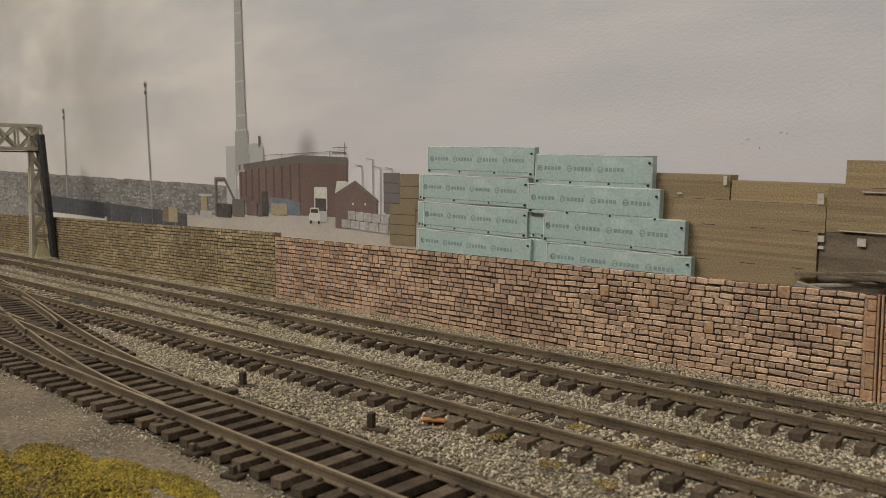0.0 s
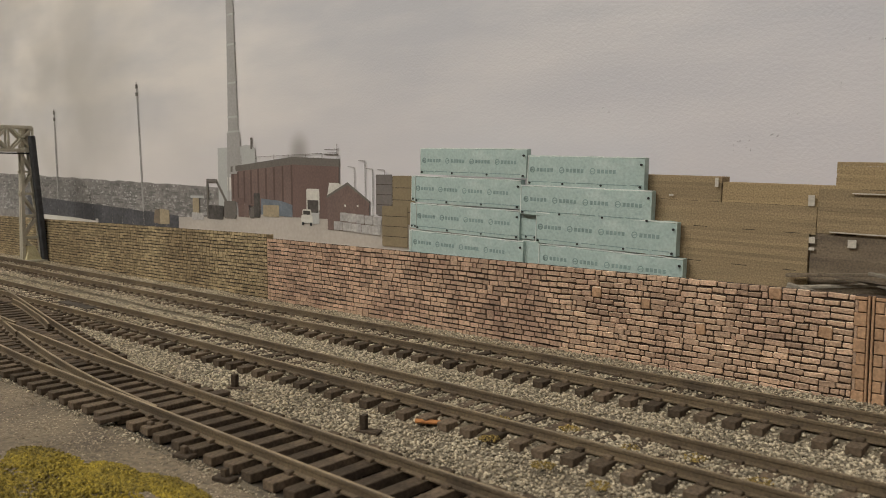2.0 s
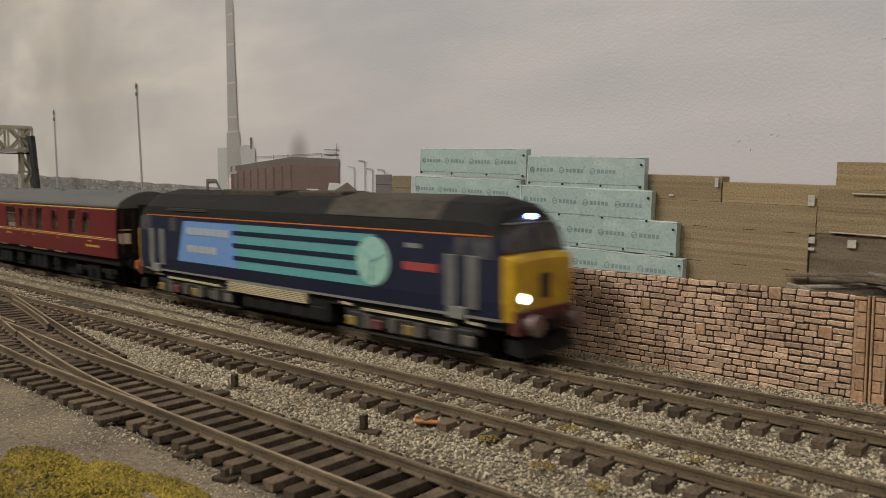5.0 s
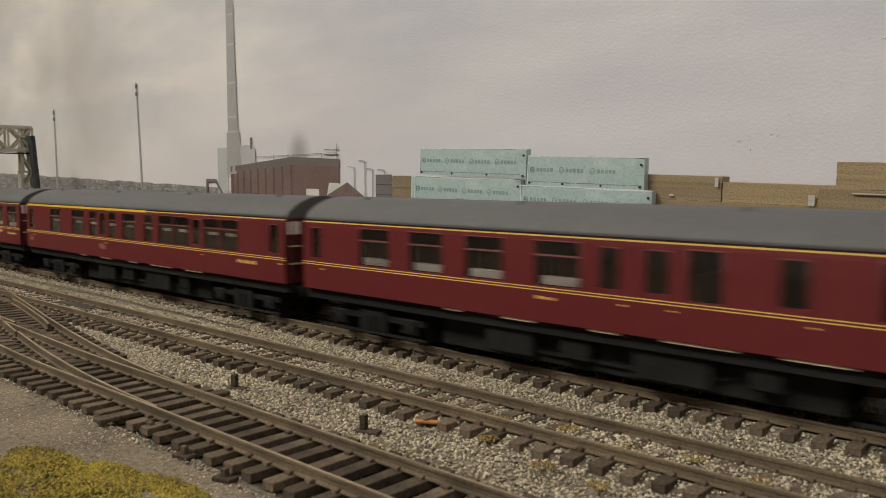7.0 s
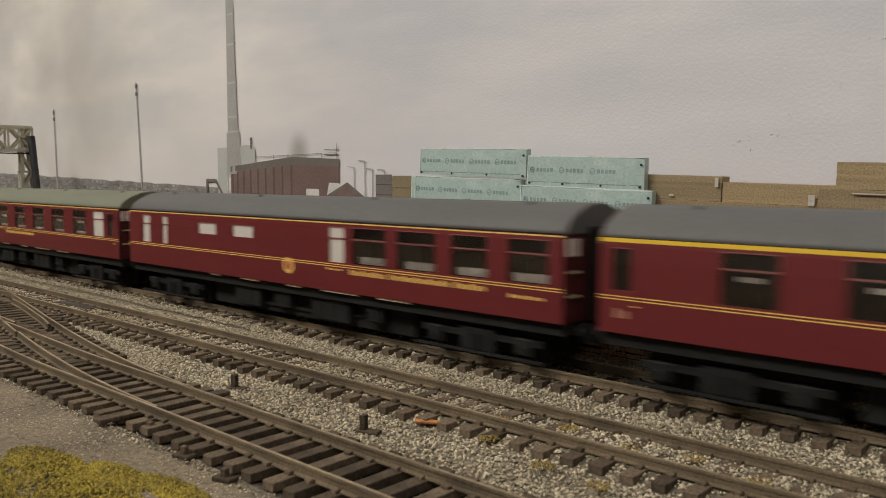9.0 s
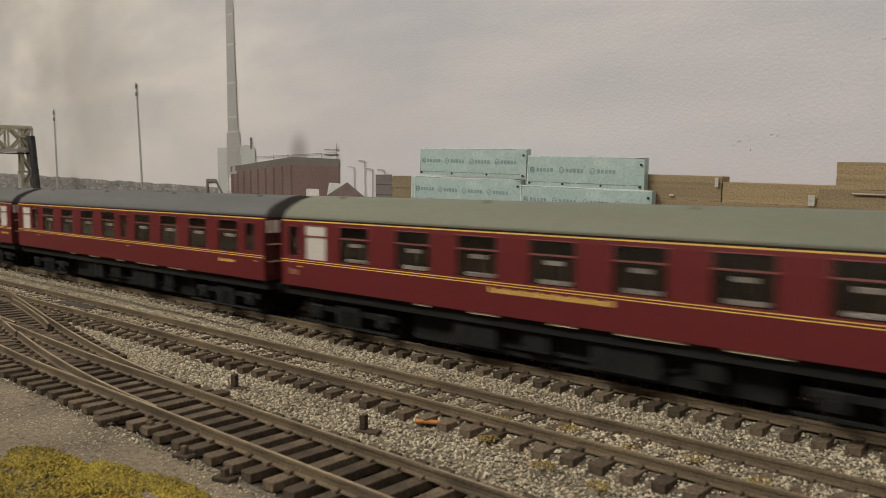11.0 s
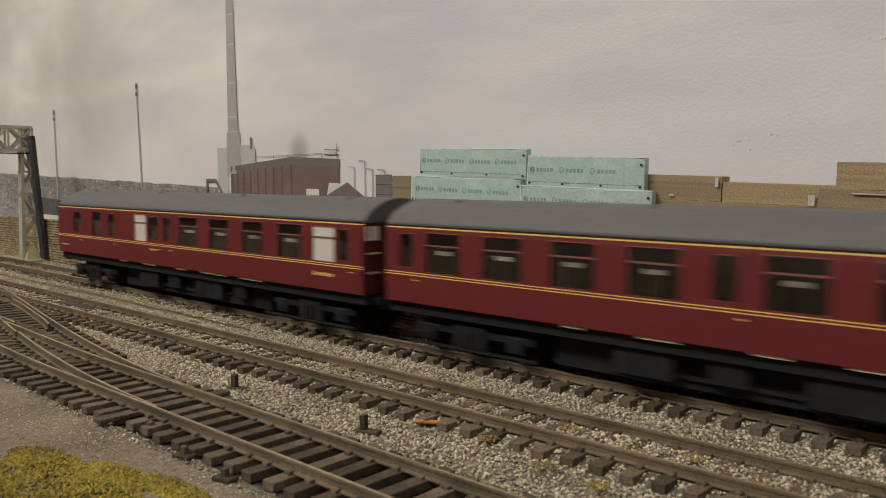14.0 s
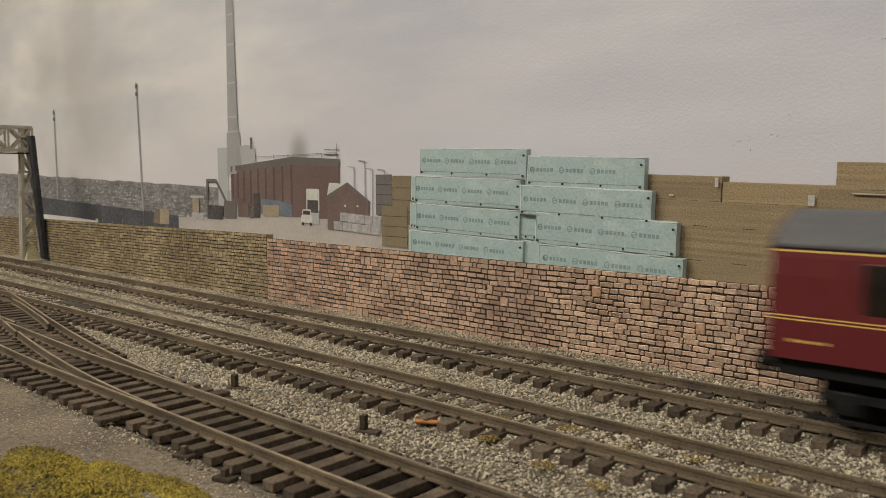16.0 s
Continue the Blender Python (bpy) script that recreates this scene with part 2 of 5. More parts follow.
def sky_print():
    """Printed overcast sky: warm grey paper with pale cloud bands, cooler to one side, and a few scuffs."""
    m = bpy.data.materials.new("printed_sky")
    m.use_nodes = True
    n, l = m.node_tree.nodes, m.node_tree.links
    b = n["Principled BSDF"]
    b.inputs["Roughness"].default_value = 0.6
    tc = n.new("ShaderNodeTexCoord")
    mp = n.new("ShaderNodeMapping")
    mp.inputs["Scale"].default_value = (5.0, 5.0, 21.0)
    mp.inputs["Location"].default_value = (0.3, 0.0, 0.45)
    l.new(tc.outputs["Object"], mp.inputs[0])
    nz = n.new("ShaderNodeTexNoise")
    nz.inputs["Scale"].default_value, nz.inputs["Detail"].default_value = 1.6, 4.0
    l.new(mp.outputs[0], nz.inputs["Vector"])
    cr = n.new("ShaderNodeValToRGB")
    cr.color_ramp.elements[0].position, cr.color_ramp.elements[1].position = 0.34, 0.66
    cr.color_ramp.elements[0].color = (0.525, 0.51, 0.515, 1)
    cr.color_ramp.elements[1].color = (0.70, 0.65, 0.61, 1)
    l.new(nz.outputs["Fac"], cr.inputs[0])
    sx = n.new("ShaderNodeSeparateXYZ")
    l.new(tc.outputs["Object"], sx.inputs[0])
    low = n.new("ShaderNodeMapRange")
    low.inputs[1].default_value, low.inputs[2].default_value = 0.052, 0.125
    l.new(sx.outputs["Z"], low.inputs[0])
    mix = n.new("ShaderNodeMix")
    mix.data_type = "RGBA"
    mix.inputs[6].default_value = (0.62, 0.575, 0.56, 1)
    l.new(low.outputs[0], mix.inputs[0])
    l.new(cr.outputs[0], mix.inputs[7])
    fine = n.new("ShaderNodeTexNoise")
    fine.inputs["Scale"].default_value, fine.inputs["Detail"].default_value = 900, 2.0
    l.new(tc.outputs["Object"], fine.inputs["Vector"])
    bp = n.new("ShaderNodeBump")
    bp.inputs["Strength"].default_value, bp.inputs["Distance"].default_value = 0.35, 0.0003
    l.new(fine.outputs["Fac"], bp.inputs["Height"])
    l.new(bp.outputs[0], b.inputs["Normal"])
    side = n.new("ShaderNodeMapRange")
    side.inputs[1].default_value, side.inputs[2].default_value = -0.62, -0.06
    l.new(sx.outputs["X"], side.inputs[0])
    cool = n.new("ShaderNodeMix")
    cool.data_type, cool.blend_type = "RGBA", "MULTIPLY"
    cool.inputs[7].default_value = (0.94, 0.972, 1.08, 1)
    l.new(side.outputs[0], cool.inputs[0])
    l.new(mix.outputs[2], cool.inputs[6])
    # patchy darker tone, stronger towards the left end
    mp2 = n.new("ShaderNodeMapping")
    mp2.inputs["Scale"].default_value = (9.0, 1.0, 12.0)
    l.new(tc.outputs["Object"], mp2.inputs[0])
    streak = n.new("ShaderNodeTexNoise")
    streak.inputs["Scale"].default_value, streak.inputs["Detail"].default_value = 1.0, 3.0
    l.new(mp2.outputs[0], streak.inputs["Vector"])
    amount = n.new("ShaderNodeMapRange")
    amount.inputs[1].default_value, amount.inputs[2].default_value = 0.35, 0.7
    amount.inputs[4].default_value = 0.8
    l.new(streak.outputs["Fac"], amount.inputs[0])
    end = n.new("ShaderNodeMapRange")
    end.inputs[1].default_value, end.inputs[2].default_value = -0.42, -0.64
    l.new(sx.outputs["X"], end.inputs[0])
    both = n.new("ShaderNodeMath")
    both.operation = "MULTIPLY"
    l.new(amount.outputs[0], both.inputs[0]), l.new(end.outputs[0], both.inputs[1])
    left_tone = n.new("ShaderNodeMix")
    left_tone.data_type = "RGBA"
    left_tone.inputs[7].default_value = (0.40, 0.375, 0.35, 1)
    l.new(both.outputs[0], left_tone.inputs[0])
    l.new(cool.outputs[2], left_tone.inputs[6])
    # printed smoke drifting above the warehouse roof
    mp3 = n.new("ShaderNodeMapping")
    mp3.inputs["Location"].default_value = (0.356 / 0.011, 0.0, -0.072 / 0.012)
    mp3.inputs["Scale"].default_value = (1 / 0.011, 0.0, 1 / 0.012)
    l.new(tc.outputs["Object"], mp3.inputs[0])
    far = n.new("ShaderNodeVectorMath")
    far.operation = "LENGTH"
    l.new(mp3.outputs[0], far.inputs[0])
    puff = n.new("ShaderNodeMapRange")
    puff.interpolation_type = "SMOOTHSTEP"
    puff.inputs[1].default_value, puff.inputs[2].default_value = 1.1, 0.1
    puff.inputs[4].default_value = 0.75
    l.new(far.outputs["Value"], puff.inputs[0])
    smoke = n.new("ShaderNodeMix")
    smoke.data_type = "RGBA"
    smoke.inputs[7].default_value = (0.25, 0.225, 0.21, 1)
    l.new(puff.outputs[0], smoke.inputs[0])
    l.new(left_tone.outputs[2], smoke.inputs[6])
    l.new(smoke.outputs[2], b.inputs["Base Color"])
    return m


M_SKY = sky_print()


# ---- mesh helpers; all lengths below are millimetres ----
def box(bm, x0, x1, y0, y1, z0, z1, bev=0.0):
    r = bmesh.ops.create_cube(bm, size=1.0)
    for v in r["verts"]:
        v.co = Vector(((x0 + x1) / 2 + v.co.x * (x1 - x0), (y0 + y1) / 2 + v.co.y * (y1 - y0), (z0 + z1) / 2 + v.co.z * (z1 - z0)))
    if bev:
        es = list({e for v in r["verts"] for e in v.link_edges})
        bmesh.ops.bevel(bm, geom=es, offset=bev, segments=1, affect="EDGES")


def rod(bm, a, b, r0, r1=None, n=8):
    a, b = Vector(a), Vector(b)
    r1 = r0 if r1 is None else r1
    d = (b - a)
    m = Matrix.Translation((a + b) / 2) @ d.to_track_quat("Z", "Y").to_matrix().to_4x4()
    bmesh.ops.create_cone(bm, cap_ends=True, segments=n, radius1=r0, radius2=r1, depth=d.length, matrix=m)


def bar(bm, a, b, w, h=None):
    """A square bar from a to b."""
    a, b = Vector(a), Vector(b)
    h = w if h is None else h
    d = b - a
    m = Matrix.Translation((a + b) / 2) @ d.to_track_quat("Z", "Y").to_matrix().to_4x4() @ Matrix.Diagonal((w, h, d.length, 1))
    bmesh.ops.create_cube(bm, size=1.0, matrix=m)


def slab(bm, pts, y0, y1):
    """A flat piece with the outline pts (x, z), from y0 to y1."""
    f = [bm.verts.new((x, y0, z)) for x, z in pts]
    k = [bm.verts.new((x, y1, z)) for x, z in pts]
    bm.faces.new(f)
    bm.faces.new(k[::-1])
    for i in range(len(pts)):
        j = (i + 1) % len(pts)
        bm.faces.new((f[j], f[i], k[i], k[j]))


def mesh_of(name, bm, material):
    bmesh.ops.recalc_face_normals(bm, faces=bm.faces)
    bmesh.ops.scale(bm, vec=(MM, MM, MM), verts=bm.verts)
    me = bpy.data.meshes.new(name)
    bm.to_mesh(me)
    bm.free()
    me.materials.append(material)
    return me


def part(name, bm, material, parent=None, label="", smooth=False):
    me = mesh_of(name, bm, material)
    if smooth:
        for f in me.polygons:
            f.use_smooth = True
    ob = new(name, me)
    if parent:
        ob.parent = parent
    if label:
        tagged(ob, label)
    return ob


def thing(name, label, category, x=0, y=0, z=0, group="", kind="", rz=0, ry=0):
    ob = new(name)
    ob.empty_display_size = 0.01
    ob.matrix_basis = pose(x * MM, y * MM, z * MM, 0, ry, rz)
    return tagged(ob, label, category, group, kind)


def single(name, bm, material, label, category, group="", kind=""):
    return tagged(part(name, bm, material), label, category, group, kind)


def raw(name, verts, faces, material, parent=None):
    me = bpy.data.meshes.new(name)
    me.from_pydata(verts, [], faces)
    me.materials.append(material)
    ob = new(name, me)
    if parent:
        ob.parent = parent
    return ob


# ---- room ----
X0, X1, Y0, Y1, ZF, ZC = -4600, 3300, -2400, 150, -950, 1420
for nm, a in (("wall_north", (X0, X1, Y1, Y1 + 100, ZF, ZC)), ("wall_south", (X0, X1, Y0 - 100, Y0, ZF, ZC)),
              ("wall_west", (X0 - 100, X0, Y0 - 100, Y1 + 100, ZF, ZC)), ("wall_east", (X1, X1 + 100, Y0 - 100, Y1 + 100, ZF, ZC))):
    bm = bmesh.new()
    box(bm, *a)
    single(nm, bm, M_WALLPAINT, "plain painted wall of the room", "wall", kind="structure")
bm = bmesh.new()
box(bm, X0 - 100, X1 + 100, Y0 - 100, Y1 + 100, ZF - 80, ZF)
single("floor", bm, M_FLOORBOARD, "brown floor of the room", "floor", kind="structure")
bm = bmesh.new()
box(bm, X0 - 100, X1 + 100, Y0 - 100, Y1 + 100, ZC, ZC + 80)
single("ceiling", bm, M_WALLPAINT, "plain painted ceiling of the room", "ceiling", kind="structure")
for lx, ly in ((-900, -1100), (700, -1100)):
    th = thing("strip_light", "white ceiling strip light with lit tube", "lamp", lx, ly, ZC, "ceiling strip lights")
    bm = bmesh.new()
    box(bm, -640, 640, -50, 50, -14, 0, 3)
    part("housing", bm, M_FITTING, th)
    for dy in (-65, 65):
        bm = bmesh.new()
        rod(bm, (-600, dy * 1.4, -12), (600, dy * 1.4, -12), 8)
        part("tube", bm, M_TUBE, th, "lit tube")
bm = bmesh.new()
box(bm, -4400, 3100, -330, 75, -60, -12)
base = single("baseboard", bm, M_PLY, "long plywood layout baseboard under the tracks", "baseboard", kind="structure")
for lx in (-4300, -2600, -900, 900, 3000):
    for ly in (-310, 55):
        bm = bmesh.new()
        box(bm, lx - 25, lx + 25, ly - 20, ly + 20, ZF, -60, 2)
        part("trestle_leg", bm, M_PLY, base)

# ---- tracks ----
TRACK_Y = {"a": 0.0, "b": -49.5, "c": -101.9}
XL, XR = -4380, 3080
NEARX0, NEARX1 = -780, 30
PITCH = 7.4


def rail_profile():
    return [(-1.15, -2.5), (1.15, -2.5), (1.15, -2.2), (0.4, -1.95), (0.36, -0.95), (0.52, -0.75), (0.52, -0.12), (0.4, 0), (-0.4, 0), (-0.52, -0.12), (-0.52, -0.75), (-0.36, -0.95), (-0.4, -1.95), (-1.15, -2.2)]


def rail(path, parent, name="rail"):
    """A rail along path, a list of (x, y); the worn head is a strip of its own."""
    prof = rail_profile()
    vs, fs, hv, hf = [], [], [], []
    k = len(prof)
    for i, (x, y) in enumerate(path):
        a, b = path[max(0, i - 1)], path[min(len(path) - 1, i + 1)]
        dx, dy = b[0] - a[0], b[1] - a[1]
        d = math.hypot(dx, dy)
        nx, ny = -dy / d, dx / d
        for o, z in prof:
            vs.append(((x + nx * o) * MM, (y + ny * o) * MM, z * MM))
        for o in (-0.38, 0.38):
            hv.append(((x + nx * o) * MM, (y + ny * o) * MM, 0.03 * MM))
        if i:
            for j in range(k):
                fs.append(((i - 1) * k + j, i * k + j, i * k + (j + 1) % k, (i - 1) * k + (j + 1) % k))
            hf.append((2 * i - 2, 2 * i, 2 * i + 1, 2 * i - 1))
    fs.append(tuple(range(k)))
    fs.append(tuple((len(path) - 1) * k + j for j in range(k))[::-1])
    ob = raw(name, vs, fs, M_RUST, parent)
    raw("running_surface", hv, hf, M_RAILTOP, ob)["label"] = "worn bright rail head"
    return ob


def sleeper_mesh(half, seed):
    rg = random.Random(seed)
    bm = bmesh.new()
    w = 1.75 + rg.uniform(-0.1, 0.1)
    box(bm, -w, w, -half, half, -4.6, -2.5, 0.18)
    for s in (-8.25, 8.25):
        for o in (-1, 1):
            box(bm, -0.95, 0.95, s + o * 1.5 - 0.75, s + o * 1.5 + 0.75, -2.55, -1.75 + rg.uniform(-0.1, 0.1), 0.15)
    return mesh_of("sleeper", bm, M_SLEEPER)


SLEEPERS = [sleeper_mesh(15.2, i) for i in range(4)]
WIDE = [sleeper_mesh(17.0, i + 9) for i in range(3)]


def near_bend(x):
    """The near track eases a few millimetres towards the middle one past the turnout."""
    t = min(1, max(0, (-260 - x) / 115))
    return 4 * t * t * (3 - 2 * t)


def make_track(key, label):
    y = TRACK_Y[key]
    th = thing("railway_track", label, "track", 0, y, 0, "parallel tracks", "structure")
    for s in (-8.25, 8.25):
        if key == "c":
            rail([(XL, s + 4)] + [(-390 + 10 * i, s + near_bend(-390 + 10 * i)) for i in range(16)] + [(XR, s)], th)
        else:
            rail([(XL, s), (XR, s)], th)
    rg = random.Random(ord(key))
    n = int((NEARX1 - NEARX0) / PITCH)
    for i in range(n):
        x = NEARX0 + i * PITCH + rg.uniform(-0.35, 0.35)
        pool = WIDE if (key == "c" and -390 < x < -205) else SLEEPERS
        ob = new("sleeper", rg.choice(pool))
        ob.parent = th
        ob.location = (x * MM, (rg.uniform(-0.4, 0.4) + (near_bend(x) if key == "c" else 0)) * MM, rg.uniform(-0.12, 0.08) * MM)
        ob.rotation_euler = (0, 0, radians(rg.uniform(-1.3, 1.3)))
    vs, fs = [], []
    for a, b in ((XL, NEARX0 - 3), (NEARX1 + 1, XR)):
        x = a
        while x < b:
            o = len(vs)
            for dz in (-4.6, -2.5):
                for dx, dy in ((-1.7, -15), (1.7, -15), (1.7, 15), (-1.7, 15)):
                    vs.append(((x + dx) * MM, dy * MM, dz * MM))
            fs += [(o + 4, o + 5, o + 6, o + 7), (o, o + 1, o + 5, o + 4), (o + 1, o + 2, o + 6, o + 5), (o + 2, o + 3, o + 7, o + 6), (o + 3, o, o + 4, o + 7)]
            x += PITCH
    far = raw("sleepers_beyond", vs, fs, M_SLEEPER, th)
    far["kind"] = "stuff"
    return th


track_a = make_track("a", "rusty rails on dark sleepers in grey ballast by the wall")
track_b = make_track("b", "weathered middle track with dark sleepers in grey ballast")
track_c = make_track("c", "weathered near track with rusty rails and exposed sleepers")

# crossover between the near and the middle track
cross = thing("track_crossover", "rusty turnout rails linking the near and middle tracks", "track", kind="structure")


def lead(u):
    """Centre line of the crossover, u from 0 (blades) to 1 (middle track)."""
    x = -185 - 410 * u
    s = u * u * (3 - 2 * u)
    return x, -101.9 + 52.4 * s


def offset(points, d):
    out = []
    for i, (x, y) in enumerate(points):
        a, b = points[max(0, i - 1)], points[min(len(points) - 1, i + 1)]
        dx, dy = b[0] - a[0], b[1] - a[1]
        q = math.hypot(dx, dy)
        out.append((x + dy / q * d, y - dx / q * d))
    return out


LEAD = [lead(i / 40) for i in range(41)]
rail(offset(LEAD, 8.25)[2:], cross, "diverging_rail")
rail([(x, y + 0.6) for x, y in offset(LEAD, -8.25)[1:15]], cross, "closure_rail")
rail(offset(LEAD, -8.25)[14:], cross, "diverging_rail")
rail([(x, y + d) for (x, y), d in zip(offset(LEAD, 8.25)[15:24], (-3.2, -2.4, -2.1, -2.1, -2.1, -2.1, -2.1, -2.4, -3.2))], cross, "check_rail")
rail([(-455, -54.4), (-475, -54.0), (-500, -55.6)], cross, "wing_rail")
rail([(-352, -88.0), (-366, -87.2), (-390, -85.5)], cross, "wing_rail")
rg = random.Random(5)
for i in range(3, 52):
    x, y = lead(i * 7.4 / 410)
    if y < -96 or y > -53:
        continue
    ob = new("sleeper", rg.choice(SLEEPERS))
    ob.parent = cross
    ob.location = (x * MM, y * MM, -0.05 * MM)
    ob.rotation_euler = (0, 0, radians(rg.uniform(-11, -7)))
bm = bmesh.new()
box(bm, -205, -201, -122, -84, -3.4, -2.2, 0.2)
part("tie_bar", bm, M_SLEEPER, cross)
bm = bmesh.new()
box(bm, -409, -376, -48, -42.6, -4.2, -2.2, 0.2)
part("slot_plate", bm, M_DARKBED, cross, "dark point-motor slot")


# ---- ground and ballast ----
def smooth(a, b, v):
    t = min(1, max(0, (v - a) / (b - a)))
    return t * t * (3 - 2 * t)


def ground_z(x, y):
    z = -4.6 + 0.5 * noise.noise(Vector((x * 0.03, y * 0.03, 1.7))) + 0.25 * noise.noise(Vector((x * 0.12, y * 0.12, 4.1)))
    for k in ("a", "b"):
        d = abs(y - TRACK_Y[k])
        z += 1.7 * (1 - smooth(9.3, 13.5, d))
    if -22 < y < -12:
        z += 1.5 * smooth(-260, -300, x)
    z += 1.2 * smooth(-124, -150, y)
    z -= 0.8 * (1 - smooth(13, 17, abs(y + 101.9)))
    return z


def grid_ground():
    xs = [XL, -3000, -2000, -1400, -1000] + [-820 + 5 * i for i in range(176)] + [120, 300, 800, 1600, XR]
    ys = [-328 + 8 * i for i in range(17)] + [-194 + 3.5 * i for i in range(66)]
    ys = [y for y in ys if y < 34] + [36]
    vs = [(x * MM, y * MM, ground_z(x, y) * MM) for x in xs for y in ys]
    k = len(ys)
    fs = [(i * k + j, (i + 1) * k + j, (i + 1) * k + j + 1, i * k + j + 1) for i in range(len(xs) - 1) for j in range(k - 1)]
    ob = raw("ground", vs, fs, M_BED)
    ob.data.materials.append(M_EARTH)
    ob.data.materials.append(M_DARKBED)
    for p in ob.data.polygons:
        c = p.center
        p.use_smooth = True
        if c.y < (-120.5 + 3 * noise.noise(Vector((c.x * 40, 0, 0)))) * MM:
            p.material_index = 1
        # near track and crossover get a much darker bed colour
        elif abs(c.y / MM + 101.9) < 15:
            p.material_index = 2
        elif c.y < -0.06 and -0.45 < c.x < -0.2 and abs(c.y / MM - lead((-185 - c.x / MM) / 410)[1]) < 12:
            p.material_index = 2
    return tagged(ob, "grey ballast bed and brown earth of the layout", "ground", kind="structure")


grid_ground()


def scatter(name, pts, material, label, category, flat=0.75, seed=3):
    """Many small angular stones in one mesh. pts: x, y, z, size."""
    rs = np.random.RandomState(seed)
    p = np.array(pts)
    n = len(p)
    octa = np.array([(1, 0, 0), (-1, 0, 0), (0, 1, 0), (0, -1, 0), (0, 0, 1), (0, 0, -1)], float)
    v = octa[None] * rs.uniform(0.6, 1.25, (n, 6, 1)) + rs.uniform(-0.28, 0.28, (n, 6, 3))
    q = rs.normal(size=(n, 4))
    q /= np.linalg.norm(q, axis=1)[:, None]
    w, x, y, z = q.T
    R = np.stack([1 - 2 * (y * y + z * z), 2 * (x * y - z * w), 2 * (x * z + y * w), 2 * (x * y + z * w), 1 - 2 * (x * x + z * z), 2 * (y * z - x * w),
                  2 * (x * z - y * w), 2 * (y * z + x * w), 1 - 2 * (x * x + y * y)], 1).reshape(n, 3, 3)
    v = np.einsum("nij,nkj->nki", R, v) * p[:, None, 3:4]
    v[:, :, 2] *= flat
    v += p[:, None, :3]
    tri = np.array([(0, 2, 4), (2, 1, 4), (1, 3, 4), (3, 0, 4), (2, 0, 5), (1, 2, 5), (3, 1, 5), (0, 3, 5)])
    f = (tri[None] + 6 * np.arange(n)[:, None, None]).reshape(-1, 3)
    me = bpy.data.meshes.new(name)
    me.vertices.add(6 * n)
    me.vertices.foreach_set("co", (v * MM).reshape(-1))
    me.loops.add(3 * len(f))
    me.loops.foreach_set("vertex_index", f.reshape(-1).astype(np.int32))
    me.polygons.add(len(f))
    me.polygons.foreach_set("loop_start", np.arange(0, 3 * len(f), 3, dtype=np.int32))
    me.update(calc_edges=True)
    me.validate()
    me.materials.append(material)
    return tagged(new(name, me), label, category, kind="stuff")


rg = random.Random(21)
stones = []
for i in range(215000):
    x, y = rg.uniform(-800, 20), rg.uniform(-121, 33)
    if x < -500 and rg.random() < 0.35:
        continue
    dc = abs(y + 101.9)
    s = rg.uniform(0.28, 0.66)
    if dc < 18:
        if rg.random() < (0.93 if dc < 15.5 else 0.5):
            continue
        s *= 0.75
    if y < -116 and rg.random() < 0.6:
        continue
    if -96 < y < -60 and x < -255 and abs(y - lead(min(1, max(0, (-185 - x) / 410)))[1]) < 13 and rg.random() < 0.9:
        continue
    near_rail = False
    for k in ("a", "b"):
        d = y - TRACK_Y[k]
        if abs(abs(d) - 8.25) < 1.7:
            near_rail = True
        if abs(d) < 16:
            ph = (x - NEARX0) % PITCH
            if min(ph, PITCH - ph) < 1.9 and rg.random() < ((0.12 if k == "a" else 0.45) if d > -9 else 0.85):
                near_rail = True
    if near_rail:
        continue
    stones.append((x, y, ground_z(x, y) + rg.uniform(-0.1, 0.45), s))
scatter("ballast", stones, M_STONE, "loose angular grey and buff track ballast", "ballast")

pts = []
for i in range(42000):
    x, y = rg.uniform(-420, -100), rg.uniform(-180, -116)
    if noise.noise(Vector((x * 0.05, y * 0.08, 3))) < rg.uniform(-0.5, 0.25):
        continue
    pts.append((x, y, ground_z(x, y) - 0.02, rg.uniform(0.1, 0.42)))
scatter("earth_grit", pts, M_GRIT, "fine grey-brown grit scattered on bare earth", "grit", 0.6, 5)

pts = []
for i in range(42000):
    cx, cy, rx, ry = rg.choice(((-182, -142, 17, 7), (-166, -134, 13, 4.5), (-150, -130, 14, 4), (-190, -156, 26, 9), (-150, -145, 30, 9), (-175, -162, 55, 13)))
    a, q = rg.uniform(0, 6.283), rg.random() ** 0.6
    x, y = cx + rx * q * math.cos(a), cy + ry * q * math.sin(a)
    if noise.noise(Vector((x * 0.1, y * 0.1, 9))) < rg.uniform(-0.75, -0.25) or rg.random() < 0.8 * q ** 3:
        continue
    pts.append((x, y, ground_z(x, y) + rg.uniform(0, 1.4) * (1 - q) + 0.3 * noise.noise(Vector((x * 0.3, y * 0.3, 2))), rg.uniform(0.2, 0.5)))
scatter("moss", pts, M_MOSS, "yellow-green mossy scatter on the earth", "moss", 1.0, 7)

pts = []
for cx, cy in ((-92, -50), (-110, -47), (-128, -52), (-78, -46), (-140, -55), (-62, -50), (-100, -72), (-85, -74), (-52, -66), (-70, -40), (-120, -66)):
    for i in range(90):
        a, q = rg.uniform(0, 6.283), rg.random() ** 0.5
        x, y = cx + 2.6 * q * math.cos(a), cy + 2.6 * q * math.sin(a)
        pts.append((x, y, max(ground_z(x, y), -2.6) + 0.2, rg.uniform(0.15, 0.4)))
